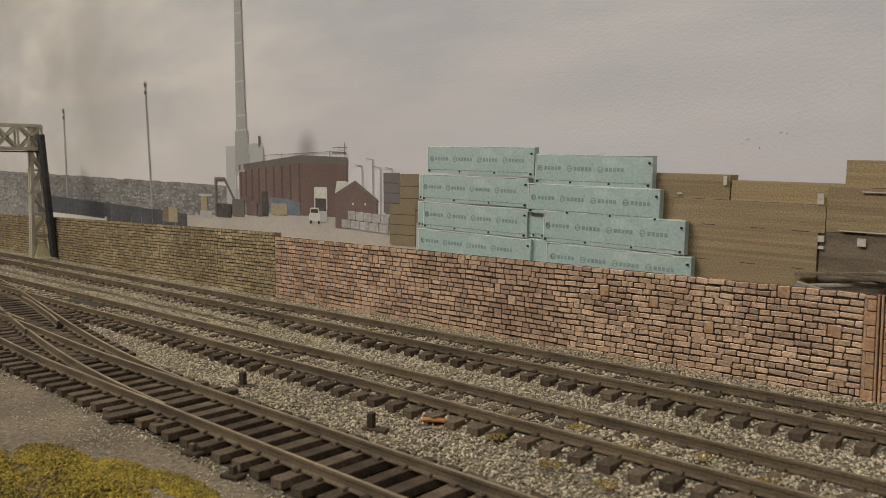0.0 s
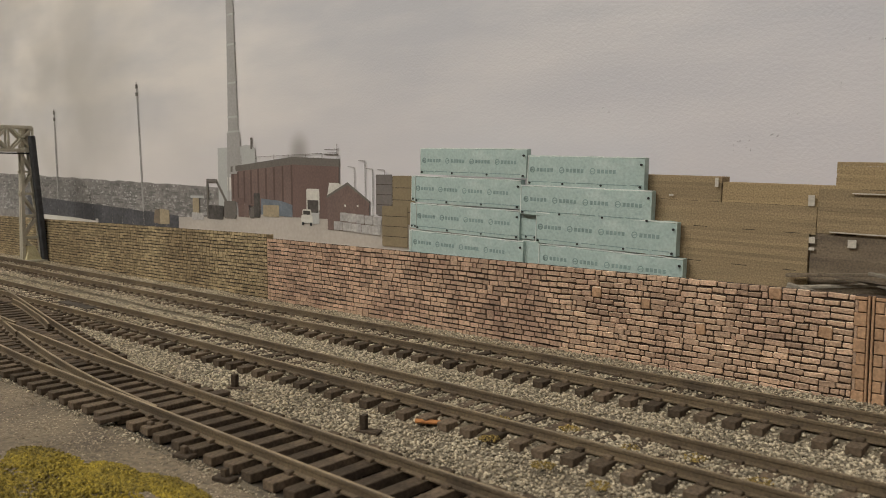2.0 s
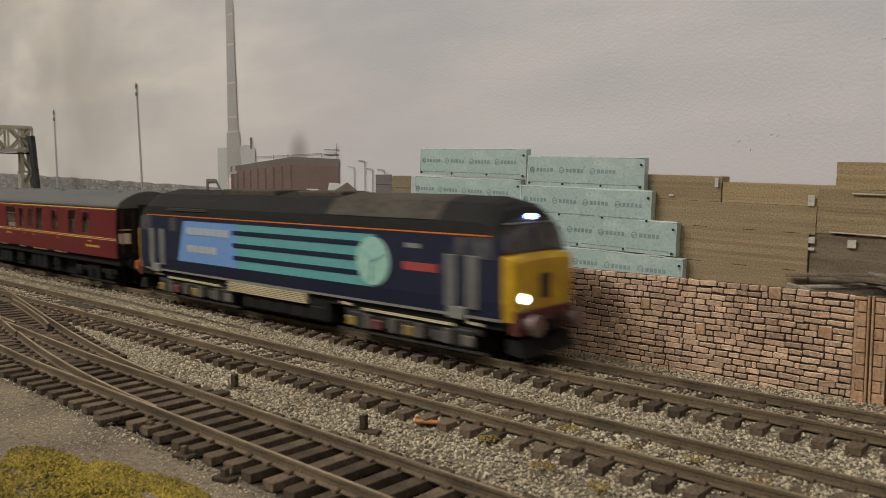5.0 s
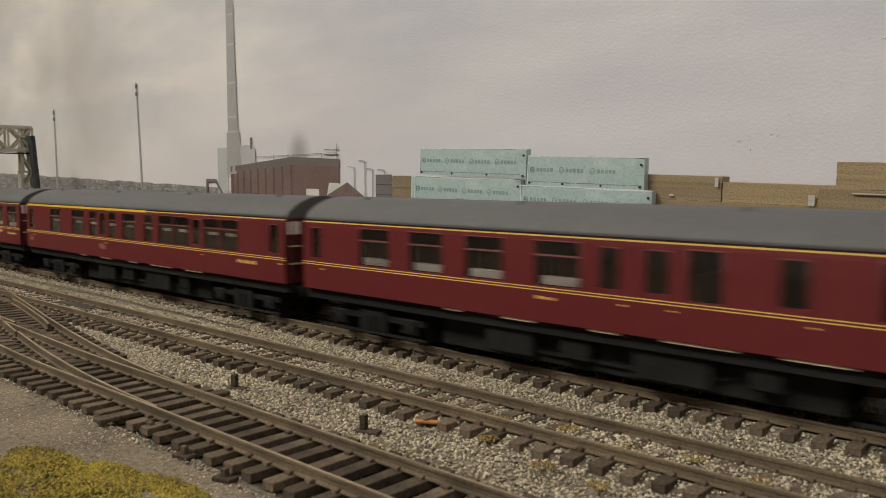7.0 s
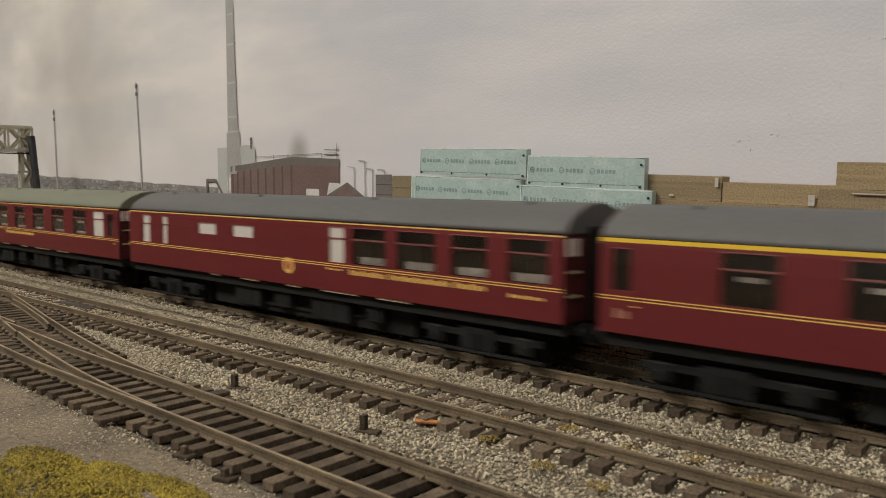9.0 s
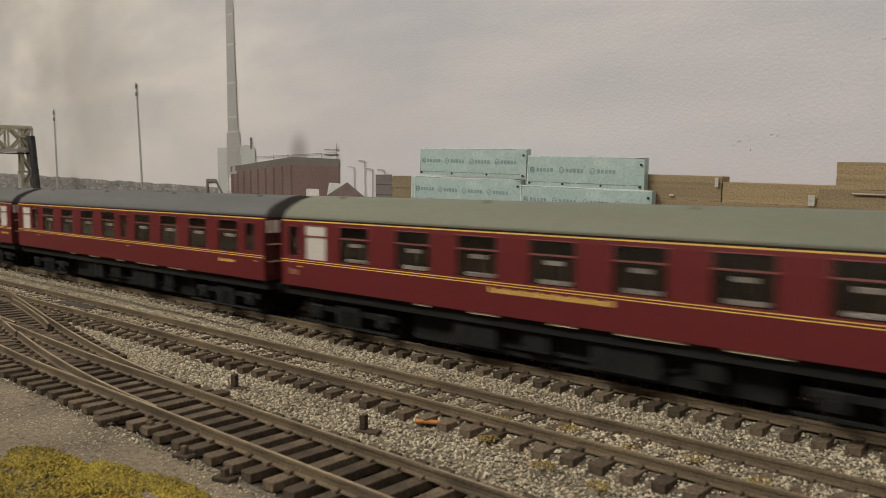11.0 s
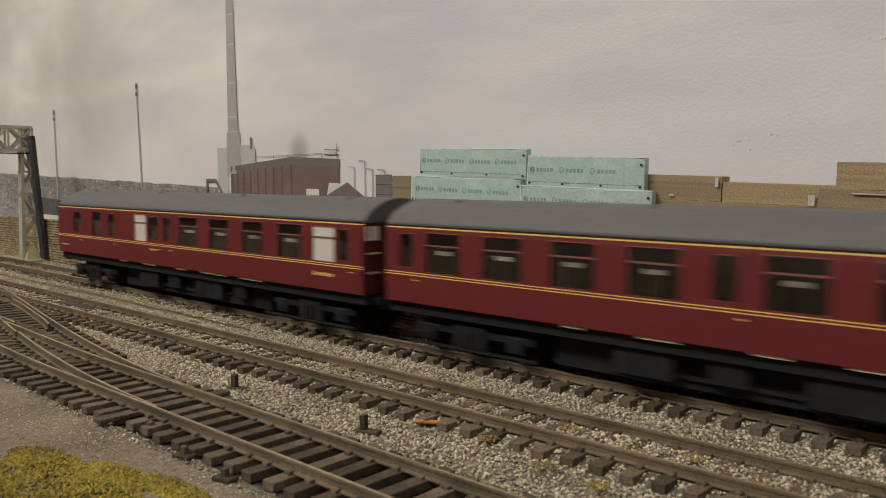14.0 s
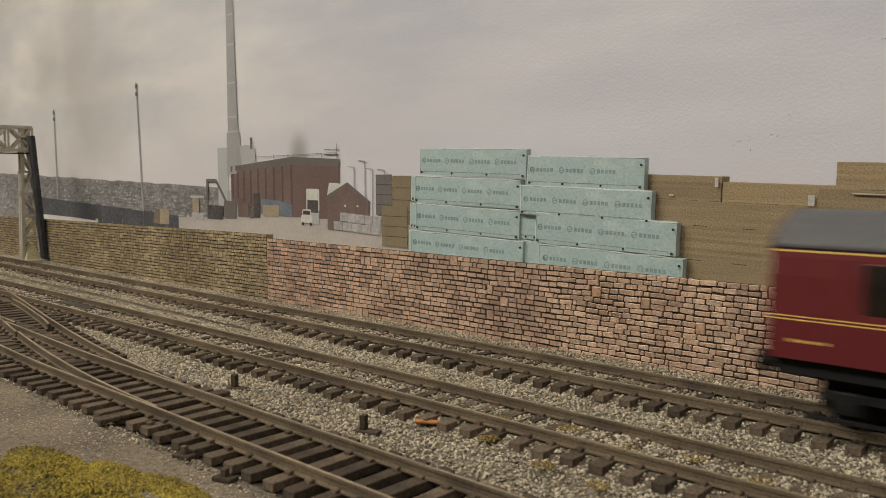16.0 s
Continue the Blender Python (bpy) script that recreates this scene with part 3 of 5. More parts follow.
scatter("lichen", pts, M_LICHEN, "ochre weed tufts between sleepers", "weeds", 0.8, 8)

bm = bmesh.new()
box(bm, -3.4, 3.4, -0.9, 0.9, -0.3, 0.3, 0.15)
chip = single("wood_chip", bm, M_LICHEN, "orange-brown chip of wood on the ballast", "wood chip")
chip.matrix_basis = pose(-141.5 * MM, -64.2 * MM, -3.3 * MM, 8, 6, 48)
chip.data.materials[0] = mat("orange_wood", (0.42, 0.17, 0.05), 0.8, fine=900)

for px, py in ((-209.5, -77.0), (-150, -78.5)):
    th = thing("track_post", "small dark square post on a base plate in ballast", "post", px, py, -4.6, "small trackside posts", rz=20)
    bm = bmesh.new()
    box(bm, -0.85, 0.85, -0.85, 0.85, 0, 4.6, 0.15)
    part("post", bm, M_SLEEPER, th)
    bm = bmesh.new()
    box(bm, -2.4, 4.5, -1.4, 1.4, 0, 0.9, 0.2)
    part("base_plate", bm, M_SLEEPER, th)
for px, py in ((-147, -120), (-189, -114.6), (-166, -118.5)):
    th = thing("point_lever", "small dark point lever stub beside the rail", "lever", px, py, -4.4, "point lever stubs", rz=15)
    bm = bmesh.new()
    box(bm, -0.8, 0.8, -0.7, 0.7, 0, 2.8, 0.2)
    part("stub", bm, M_SLEEPER, th)
    bm = bmesh.new()
    box(bm, -2.5, 2.5, -1.5, 1.5, 0, 1.0, 0.2)
    part("foot", bm, M_SLEEPER, th)

th = thing("rail_joiner", "bright metal rail joiner on a rusty rail", "rail joiner", -45, -9.0, 0)
bm = bmesh.new()
box(bm, -3.8, 3.8, -0.3, 0.3, -1.9, -0.8, 0.15)
part("plate", bm, M_STEEL, th)
for x in (-3, -1, 1, 3):
    bm = bmesh.new()
    rod(bm, (x, -0.5, -1.35), (x, 0, -1.35), 0.3, 0.3, 8)
    part("bolt", bm, M_STEEL, th)

# ---- brick walls ----
def brick_variant(seed):
    """A unit brick with knocked-off corners and a bevelled rim, worn and painted with highlights above."""
    rg = random.Random(seed)
    bm = bmesh.new()
    out, face = [], []
    for i, (x, z) in enumerate(((-0.44, -0.5), (0.44, -0.5), (0.5, -0.36), (0.5, 0.36), (0.44, 0.5), (-0.44, 0.5), (-0.5, 0.36), (-0.5, -0.36))):
        x, z = x + rg.uniform(-0.03, 0.02), z + rg.uniform(-0.05, 0.05)
        out.append((bm.verts.new((x, 0.5, z)), bm.verts.new((x, -0.3, z))))
        face.append(bm.verts.new((x * 0.95, -0.5 + rg.uniform(-0.06, 0.06), z * 0.84)))
    bm.faces.new(face)
    for i in range(8):
        j = (i + 1) % 8
        bm.faces.new((out[i][0], out[j][0], out[j][1], out[i][1]))
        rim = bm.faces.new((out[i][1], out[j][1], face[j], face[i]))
        # upper rims, some left ones: pale wear with the catching light painted in
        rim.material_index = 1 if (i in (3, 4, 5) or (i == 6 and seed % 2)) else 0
    return bm


def bricks(x0, x1, z0, z1, y, course, wmin, wmax, seed, gap=0.0):
    """Courses of uneven bricks: x, z centre, width, height, kind."""
    rg = random.Random(seed)
    out = []
    blocks = []
    rows = round((z1 - z0) / course)
    course = (z1 - z0) / rows
    for r in range(rows):
        zc = z0 + (r + 0.5) * course
        x = x0
        while x < x1 - 0.3:
            w = rg.uniform(wmin, wmax) if x > x0 else rg.uniform(0.9, wmax)
            if rg.random() < 0.1:
                w = rg.uniform(1.4, 2.0)
            if x1 - (x + w) < 1.4:
                w = x1 - x
            hit = [b for b in blocks if b[2] == r and b[0] < x + w and b[1] > x]
            if hit:
                if hit[0][0] - x > 1.0:
                    w = hit[0][0] - x
                else:
                    x = hit[0][1]
                    continue
            if rg.random() < 0.022 and r < rows - 1 and w > 2.6:
                w = min(w, 4.0)
                out.append((x + w / 2, zc + course / 2, w - 0.3, 2 * course - 0.3, 1))
                blocks.append((x, x + w, r + 1))
            else:
                wave = 0.42 * noise.noise(Vector((x * 0.07, r * 0.35, seed))) * min(1, rows - 1 - r)
                out.append((x + w / 2, zc + wave + rg.uniform(-0.08, 0.08), w - gap - rg.uniform(0.2, 0.42), course - gap - 0.37 + rg.uniform(-0.22, 0.16), 0))
            x += w
    return out


def build_wall(name, label, x0, x1, zb, zt, y, course, wmin, wmax, seed, brick_m, joint_m, near=None, tilt=0.0, gap=0.0):
    wall = thing(name, label, "wall", 0, y, 0, "trackside brick walls", "structure", ry=0)
    wall.matrix_basis = pose(x1 * MM, y * MM, 0, 0, tilt, 0)
    L = x1 - x0
    bm = bmesh.new()
    box(bm, -L, 0, 0.28, 4.0, zb - 3, zt - 0.5)
    part("backing", bm, joint_m, wall, "dark recessed mortar")
    bm = bmesh.new()
    box(bm, -0.2, 0.12, 0.24, 4.1, zb - 3, zt - 0.3)
    part("end_face", bm, brick_m, wall)
    variants = []
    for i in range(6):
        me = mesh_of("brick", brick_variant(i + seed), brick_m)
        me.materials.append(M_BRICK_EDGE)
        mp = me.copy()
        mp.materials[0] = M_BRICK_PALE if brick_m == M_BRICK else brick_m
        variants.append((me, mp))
    rg = random.Random(seed + 1)
    rest_v, rest_f = [], []
    cube_f = ((0, 1, 5, 4), (3, 0, 4, 7), (1, 2, 6, 5), (4, 5, 6, 7), (0, 3, 2, 1))
    for x, z, w, h, kind in bricks(-L, 0, zb, zt, 0, course, wmin, wmax, seed, gap):
        proud = rg.uniform(-0.12, 0.12)
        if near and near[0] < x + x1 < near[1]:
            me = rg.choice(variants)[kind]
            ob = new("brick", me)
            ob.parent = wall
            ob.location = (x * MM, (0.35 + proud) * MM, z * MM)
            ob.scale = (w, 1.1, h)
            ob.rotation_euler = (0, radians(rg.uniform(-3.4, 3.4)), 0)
        else:
            o = len(rest_v)
            for yy, k in ((0.9, 1.0), (-0.2 + proud, 0.95)):
                for sx, sz in ((-1, -1), (1, -1), (1, 1), (-1, 1)):
                    rest_v.append(((x + sx * w / 2 * k + rg.uniform(-0.08, 0.08)) * MM, yy * MM, (z + sz * h / 2 * k + rg.uniform(-0.08, 0.08)) * MM))
            rest_f += [tuple(o + j for j in f) for f in cube_f]
    ob = raw("brickwork", rest_v, rest_f, brick_m, wall)
    ob["kind"] = "stuff"
    return wall


wall_red = build_wall("wall_red", "red-brown brick boundary wall with dark sooty joints", -349, -69.5, -5.6, 25.9, 33.3, 1.97, 2.4, 6.4, 3, M_BRICK, M_JOINT, near=(-170, -60), tilt=0.28)
wall_end = build_wall("wall_end", "red-brown brick boundary wall beyond the joint strip", -60.5, 420, -5.6, 25.7, 33.3, 1.97, 2.4, 6.4, 4, M_BRICK, M_JOINT)
wall_tan = build_wall("wall_tan", "tan weathered brick wall with brown joints", -860, -349.4, -5.6, 29.2, 33.6, 1.85, 2.2, 4.6, 5, M_TAN, M_JOINT_TAN, tilt=-0.42, gap=0.02)

pil = thing("wall_joint", "orange-brown quoin blocks beside a narrow joint strip", "wall pilaster", -65.2, 33.2, 0, kind="structure")
bm = bmesh.new()
box(bm, -4.4, 4.8, 0.3, 4.2, -8, 25.6)
part("backing", bm, M_JOINT, pil)
bm = bmesh.new()
for a in (-0.85, 0.25):
    box(bm, a, a + 0.6, -0.5, 0.6, -6, 25.8, 0.08)
part("joint_strip", bm, M_BRICK_PALE, pil, "two thin upright strips")
z, k = -5.2, 0
while z < 25:
    h = 4.0 if k % 2 == 0 else 3.4
    h = min(h, 25.6 - z)
    for s in (-1, 1):
        w = 3.2 if (k % 2 == 0) else 2.2
        bm = bmesh.new()
        a, b = (-1.1 - w, -1.1) if s < 0 else (1.1, 1.1 + w)
        box(bm, a, b, -0.25, 0.7, z + 0.16, z + h - 0.16, 0.14)
        part("quoin", bm, M_BRICK_PALE, pil)
    z += h
    k += 1
for x in (-4.2, 4.2):
    bm = bmesh.new()
    box(bm, min(x, x * 0.82), max(x, x * 0.82), 0.0, 0.6, -5, 25)
    part("edge_brick", bm, M_BRICK, pil)

# ---- signal gantry over the tracks ----
def lattice_post(parent, x, yn, s, z0, z1, w0, w1):
    """A square lattice post; its side at yn is upright, the other (towards s) tapers."""
    h = z1 - z0
    def edge(t):
        return yn + s * (w0 + (w1 - w0) * t)
    for sx in (-1.6, 1.6):
        for a, b in (((x + sx, yn, z0), (x + sx, yn + s * 3.0, z1)), ((x + sx, edge(0), z0), (x + sx, edge(1), z1))):
            bm = bmesh.new()
            bar(bm, a, b, 2.3)
            part("leg", bm, M_CREAM, parent)
    n = 6
    for i in range(n):
        a, b = i / n, (i + 1) / n
        za, zb = z0 + h * a, z0 + h * b
        for sx in (-1.6, 1.6):
            lean = ((x + sx, yn, za), (x + sx, edge(b), zb)) if i % 2 else ((x + sx, edge(a), za), (x + sx, yn, zb))
            for p0, p1 in (lean, ((x + sx, yn, zb), (x + sx, edge(b), zb))):
                if i == n - 1 and p0[2] != p1[2]:
                    continue
                bm = bmesh.new()
                bar(bm, p0, p1, 1.7)
                part("brace", bm, M_CREAM, parent)


GX = -634
gan = thing("signal_gantry", "cream lattice steel gantry spanning the tracks", "gantry")
lattice_post(gan, GX, 18.5, 1, -2.5, 94, 14.0, 6.5)
lattice_post(gan, GX, -140, -1, -2.5, 94, 14.0, 6.5)
for yy in (24, -140):
    bm = bmesh.new()
    box(bm, GX - 10, GX + 10, yy - 8, yy + 8.5, -5.5, -2.4, 0.5)
    part("concrete_foot", bm, M_CONC, gan, "pale concrete foot")
    bm = bmesh.new()
    bmesh.ops.create_cone(bm, cap_ends=True, segments=4, radius1=7.5, radius2=3.0, depth=10, matrix=Matrix.Translation((GX + 1.5, yy, 2.5)) @ Matrix.Rotation(radians(45), 4, "Z"))
    part("gusset", bm, M_YELLOWFOOT, gan, "weathered yellow gusset")
for zz in (77.5, 94):
    for xx in (-3.2, 3.2):
        bm = bmesh.new()
        box(bm, GX + xx - 0.8, GX + xx + 0.8, -146, 28, zz - 1.2, zz + 1.2, 0.15)
        part("chord", bm, M_CREAM, gan)
k = 0
yy = 28
while yy > -140:
    for xx in (-3.2, 3.2):
        bm = bmesh.new()
        bar(bm, (GX + xx, yy, 77.5), (GX + xx, yy - 15, 94), 1.5)
        bar(bm, (GX + xx, yy, 94), (GX + xx, yy - 15, 77.5), 1.5)
        bar(bm, (GX + xx, yy, 77.5), (GX + xx, yy, 94), 1.4)
        part("cross_brace", bm, M_CREAM, gan)
    yy -= 16.6
bm = bmesh.new()
box(bm, GX - 4, GX + 4, -146, 28, 74.8, 75.6)
part("walkway", bm, M_SOOT, gan, "dark walkway plate")

# solid dark bar put in for the soft shadow beside the gantry leg
bm = bmesh.new()
box(bm, -2.8, 2.8, -1.8, 1.8, -6, 88, 0.5)
shadow_ob = single("shadow_bar", bm, M_SHADOWBAR, "tall dark grey bar standing for a shadow behind the gantry", "post")
shadow_ob.matrix_basis = pose(-627 * MM, 31.2 * MM, 0, 3.5)

# ---- backscene: a printed sky board with a low-relief timber yard before it ----
YB = 60
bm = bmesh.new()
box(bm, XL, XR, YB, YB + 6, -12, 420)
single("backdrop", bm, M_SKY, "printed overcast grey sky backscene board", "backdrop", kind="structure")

bm = bmesh.new()
row = [(-1200, 22), (-700, 23.5), (-575, 26.9), (-517, 31.0), (-440, 34), (-372, 38.2), (-300, 37.4), (-262, 36), (-200, 33)]
slab(bm, [(-200, 14), (-1200, 14)] + row, YB - 0.45, YB - 0.05)
single("yard_print", bm, M_YARD, "pale concrete timber yard printed on the backscene", "yard", kind="structure")
bm = bmesh.new()
box(bm, -1200, 420, 37.4, YB - 0.5, -12, 21.4)
single("yard_ledge", bm, M_YARD, "plain ledge behind the wall carrying the packs", "ledge", kind="structure")


def relief(name, label, category, group=""):
    """A low-relief thing of the backscene: its depth is squeezed flat against the board."""
    th = thing(name, label, category, group=group)
    th.matrix_basis = Matrix.Translation((0, (YB - 0.5) * MM * 0.965, 0)) @ Matrix.Diagonal((1, 0.035, 1, 1))
    return th


# far town and hillside
bm = bmesh.new()
hill = [(-1100, 20)]
hx = -1100
while hx < -430:
    hill.append((hx, 61.5 - (hx + 800) * 0.026 + 1.2 * noise.noise(Vector((hx * 0.06, 2.2, 0)))))
    hx += 6
hill += [(-430, 51), (-430, 20)]
slab(bm, hill, YB - 0.2, YB - 0.05)
hl = single("hillside", bm, M_HILL, "hazy grey town hillside in the distance", "hillside", kind="structure")
rg = random.Random(8)
vs, fs = [], []
for i in range(2400):
    x = rg.uniform(-880, -440)
    top = 60.5 - (x + 800) * 0.026
    z = rg.uniform(30, top)
    near = (top - z) / (top - 30)
    z = round(z / 2.4) * 2.4 + rg.uniform(-0.5, 0.5) - 1.0
    big = rg.random() < 0.06
    w, h = rg.uniform(0.6, 1.6 + 3.5 * near) * (2 if big else 1), rg.uniform(0.4, 0.9 + 0.9 * near)
    o = len(vs)
    y = YB - 0.24 - rg.uniform(0, 0.05)
    roof = rg.uniform(0.2, 0.9)
    for yy in (y, YB - 0.12):
        for a, c in ((-w, 0), (w, 0), (w, h), (0, h + roof), (-w, h)):
            vs.append(((x + a / 2) * MM, yy * MM, (z + c) * MM))
    fs += [tuple(o + j for j in range(5))] + [(o + j, o + (j + 1) % 5, o + 5 + (j + 1) % 5, o + 5 + j) for j in range(5)]
tw = raw("town", vs, fs, M_TOWN)
tagged(tw, "crowd of tiny hazy town houses", "town", kind="stuff")

vs, fs = [], []
for i in range(420):
    x = rg.uniform(-880, -440)
    z = rg.uniform(30, 60.0 - (x + 800) * 0.026)
    w, h = rg.uniform(1.5, 7), rg.uniform(0.35, 1.0)
    o = len(vs)
    front = YB - 0.32 - rg.uniform(0, 0.06)
    for yy in (front, YB - 0.15):
        for a in range(9):
            t = a * math.tau / 9
            q = rg.uniform(0.6, 1.1)
            vs.append(((x + w * q * math.cos(t)) * MM, yy * MM, (z + h * q * math.sin(t)) * MM))
    fs += [tuple(o + j for j in range(9))] + [(o + j, o + (j + 1) % 9, o + 9 + (j + 1) % 9, o + 9 + j) for j in range(9)]
tagged(raw("far_trees", vs, fs, M_TREES), "hazy dark tree clumps among the town", "trees", kind="stuff")

th = relief("yard_fence", "charcoal hoarding fence along the yard", "fence")
for i in range(16):
    a = -730 + i * 15.5
    bm = bmesh.new()
    t = (a + 730) / 200
    slab(bm, [(a, 22), (a + 15.2, 22), (a + 15.2, 42.3 - 7.2 * (t + 0.08) + rg.uniform(-0.5, 0.5)), (a, 42.3 - 7.2 * t)], 57.6, 58.4)
    part("panel", bm, M_FENCE, th)
th = relief("barrier", "long white barrier before the dark fence", "barrier")
bm = bmesh.new()
slab(bm, [(-705, 22), (-601, 24), (-601, 25.6), (-640, 26.8), (-705, 27.6)], 55.5, 56.5)
part("rail_panel", bm, M_WHITE, th)
bm = bmesh.new()
slab(bm, [(-602, 24), (-598, 24.2), (-598, 27.2), (-602, 27.2)], 55.2, 56.6)
part("end_post", bm, M_WPACK, th)

for x, zt, zb, lean in ((-530.7, 121.5, 52, 2.0), (-668.5, 111, 60, 0.4)):
    th = relief("lighting_mast", "tall thin grey lighting mast with lamp head", "mast", "far lighting masts")
    bm = bmesh.new()
    rod(bm, (x + lean, YB - 1.3, zb - 20), (x - lean, YB - 1.3, zt - 5), 0.95, 0.6)
    part("pole", bm, M_CHIMNEY, th)
    bm = bmesh.new()
    box(bm, x - lean - 1.6, x - lean + 1.6, YB - 2.2, YB - 0.6, zt - 9, zt - 6.5, 0.2)
    box(bm, x - lean - 1.5, x - lean + 1.5, YB - 2.2, YB - 0.6, zt - 4, zt - 1.2, 0.2)
    rod(bm, (x - lean, YB - 1.3, zt - 9), (x - lean, YB - 1.3, zt), 0.5)
    part("lamp_head", bm, M_TRIM, th)

th = relief("chimney", "tall tapering grey concrete chimney stack", "chimney")
bm = bmesh.new()
rod(bm, (-417.4, YB + 1, 60), (-418.6, YB + 1, 176), 5.9, 3.3, 20)
part("shaft", bm, M_CHIMNEY, th, smooth=True)
for z in (84, 92.5, 112, 134, 151):
    bm = bmesh.new()
    r = 6.4 - (z - 60) * 0.0225
    rod(bm, (-417.6, YB + 1, z), (-417.6, YB + 1, z + 1.1), r, r, 20)
    part("band", bm, M_SILO, th)
for dx in (-7.2, 7.0):
    bm = bmesh.new()
    rod(bm, (-417.4 + dx * 0.9, YB - 2.2, 44), (-417.4 + dx * 0.8, YB - 2.2, 84), 1.2, 1.0)
    part("pipe", bm, M_CHIMNEY, th)

th = relief("silo", "pale grey box-shaped silo behind the shed", "silo")
bm = bmesh.new()
slab(bm, [(-434.8, 40), (-396, 46), (-395.6, 74.2), (-399, 76), (-405, 76.6), (-412, 75.4), (-434.6, 75.4)], YB - 1.6, YB - 0.4)
part("body", bm, M_SILO, th)
bm = bmesh.new()
box(bm, -400.4, -398.6, YB - 2.4, YB - 0.6, 74, 80.5, 0.2)
part("vent_pipe", bm, M_TRIM, th)
bm = bmesh.new()
box(bm, -425, -418.4, YB - 3.0, YB - 1.8, 50, 58, 0.2)
part("white_hut", bm, M_WHITE, th)

th = relief("warehouse", "long red-brown ribbed warehouse with flat grey fascia", "warehouse")
bm = bmesh.new()
slab(bm, [(-420.8, 44), (-361.6, 36.5), (-361.6, 67.8), (-420.8, 63.2)], YB - 3.6, YB - 1.6)
part("long_wall", bm, M_SHED, th)
bm = bmesh.new()
slab(bm, [(-361.6, 36.5), (-322.4, 36.5), (-322.4, 66.2), (-361.6, 67.8)], YB - 3.4, YB - 1.6)
part("end_wall", bm, M_SHED2, th)
for i in range(9):
    t = i / 8
    x = -419.5 + 56.5 * t ** 1.15
    bm = bmesh.new()
    slab(bm, [(x, 45.5 - 8 * t), (x + 1.5, 45.3 - 8 * t), (x + 1.5, 60.6 + 4 * t), (x, 60.5 + 4 * t)], YB - 4.2, YB - 3.6)
    part("rib", bm, M_RIB, th)
bm = bmesh.new()
slab(bm, [(-421, 61.0), (-361.4, 64.9), (-361.4, 69), (-421, 64.2)], YB - 4.6, YB - 3.0)
slab(bm, [(-361.4, 64.9), (-322, 63.4), (-322, 67.3), (-361.4, 69)], YB - 4.4, YB - 3.0)
part("fascia", bm, M_TRIM, th, "grey-brown roof fascia")
bm = bmesh.new()
slab(bm, [(-391, 37), (-362, 36.4), (-362, 43), (-372, 45), (-391, 46)], YB - 5.0, YB - 4.2)
part("blue_sheeting", bm, M_BLUEGREY, th, "blue sheeting along the foot")
bm = bmesh.new()
for x in (-410, -395, -378, -365, -350, -336, -324):
    rod(bm, (x, YB - 2.5, 64), (x, YB - 2.5, 70.5 if x < -330 else 75), 0.22)
bar(bm, (-395, YB - 2.5, 69.4), (-324, YB - 2.5, 70.6), 0.25)
box(bm, -334, -323, YB - 2.8, YB - 2.2, 69.4, 70.0)
bar(bm, (-334, YB - 2.5, 72.3), (-322, YB - 2.5, 72.3), 0.3)
part("roof_railing", bm, M_TRIM, th)
bm = bmesh.new()
slab(bm, [(-352, 37), (-346, 37), (-346, 41), (-352, 41)], YB - 4.4, YB - 3.2)
part("side_hatch", bm, M_SILO, th)

th = relief("brick_hut", "small red-brown gabled hut in the yard", "hut")
bm = bmesh.new()
slab(bm, [(-332, 31), (-300, 31), (-300, 45.5), (-316, 54.2), (-332, 47.5)], YB - 7, YB - 4.6)
part("gable_wall", bm, M_SHED, th)
bm = bmesh.new()
slab(bm, [(-332.6, 47.2), (-316, 54.2), (-299.4, 45.2), (-299.4, 46.4), (-316, 55.6), (-332.6, 48.6)], YB - 7.6, YB - 4.6)
part("roof_verge", bm, M_TRIM, th)
bm = bmesh.new()
slab(bm, [(-332.2, 48.8), (-319.5, 48.8 + 5), (-323.5, 55.2), (-330.5, 55.2)], YB - 4.6, YB - 4.0)
part("skylight", bm, M_WHITE, th, "pale skylight")
for x in (-318.5, -309):
    bm = bmesh.new()
    box(bm, x, x + 1.2, YB - 7.3, YB - 6.8, 43.2, 44.3)
    part("wall_lamp", bm, M_WHITE, th)

th = relief("white_truck", "white lorry cab parked in the yard", "truck")
bm = bmesh.new()
box(bm, -349.5, -338.6, 53.8, 55.6, 40, 52, 0.7)
part("box_body", bm, M_WHITE, th)
bm = bmesh.new()
box(bm, -349.2, -338.8, 52.8, 54.0, 33.6, 40.4, 0.5)
part("cab", bm, M_SILO, th)
bm = bmesh.new()
box(bm, -348.6, -339.4, 52.6, 53, 39.4, 46.0, 0.2)
part("windscreen", bm, M_DARKMACH, th)
th = relief("white_car", "small white car on the concrete yard", "car")
bm = bmesh.new()
box(bm, -354, -344.4, 49.0, 52.5, 33.6, 38.0, 0.7)
box(bm, -353, -345.4, 49.4, 52.5, 37.6, 41.0, 0.8)
part("body", bm, M_WHITE, th)
bm = bmesh.new()
box(bm, -352.3, -346.1, 49.0, 49.6, 38.2, 40.3, 0.2)
part("windscreen", bm, M_DARKMACH, th)
for x in (-353.4, -346.6):
    bm = bmesh.new()
    box(bm, x, x + 1.6, 49.2, 51, 32.4, 34.4, 0.3)
    part("wheel", bm, M_SOOT, th)

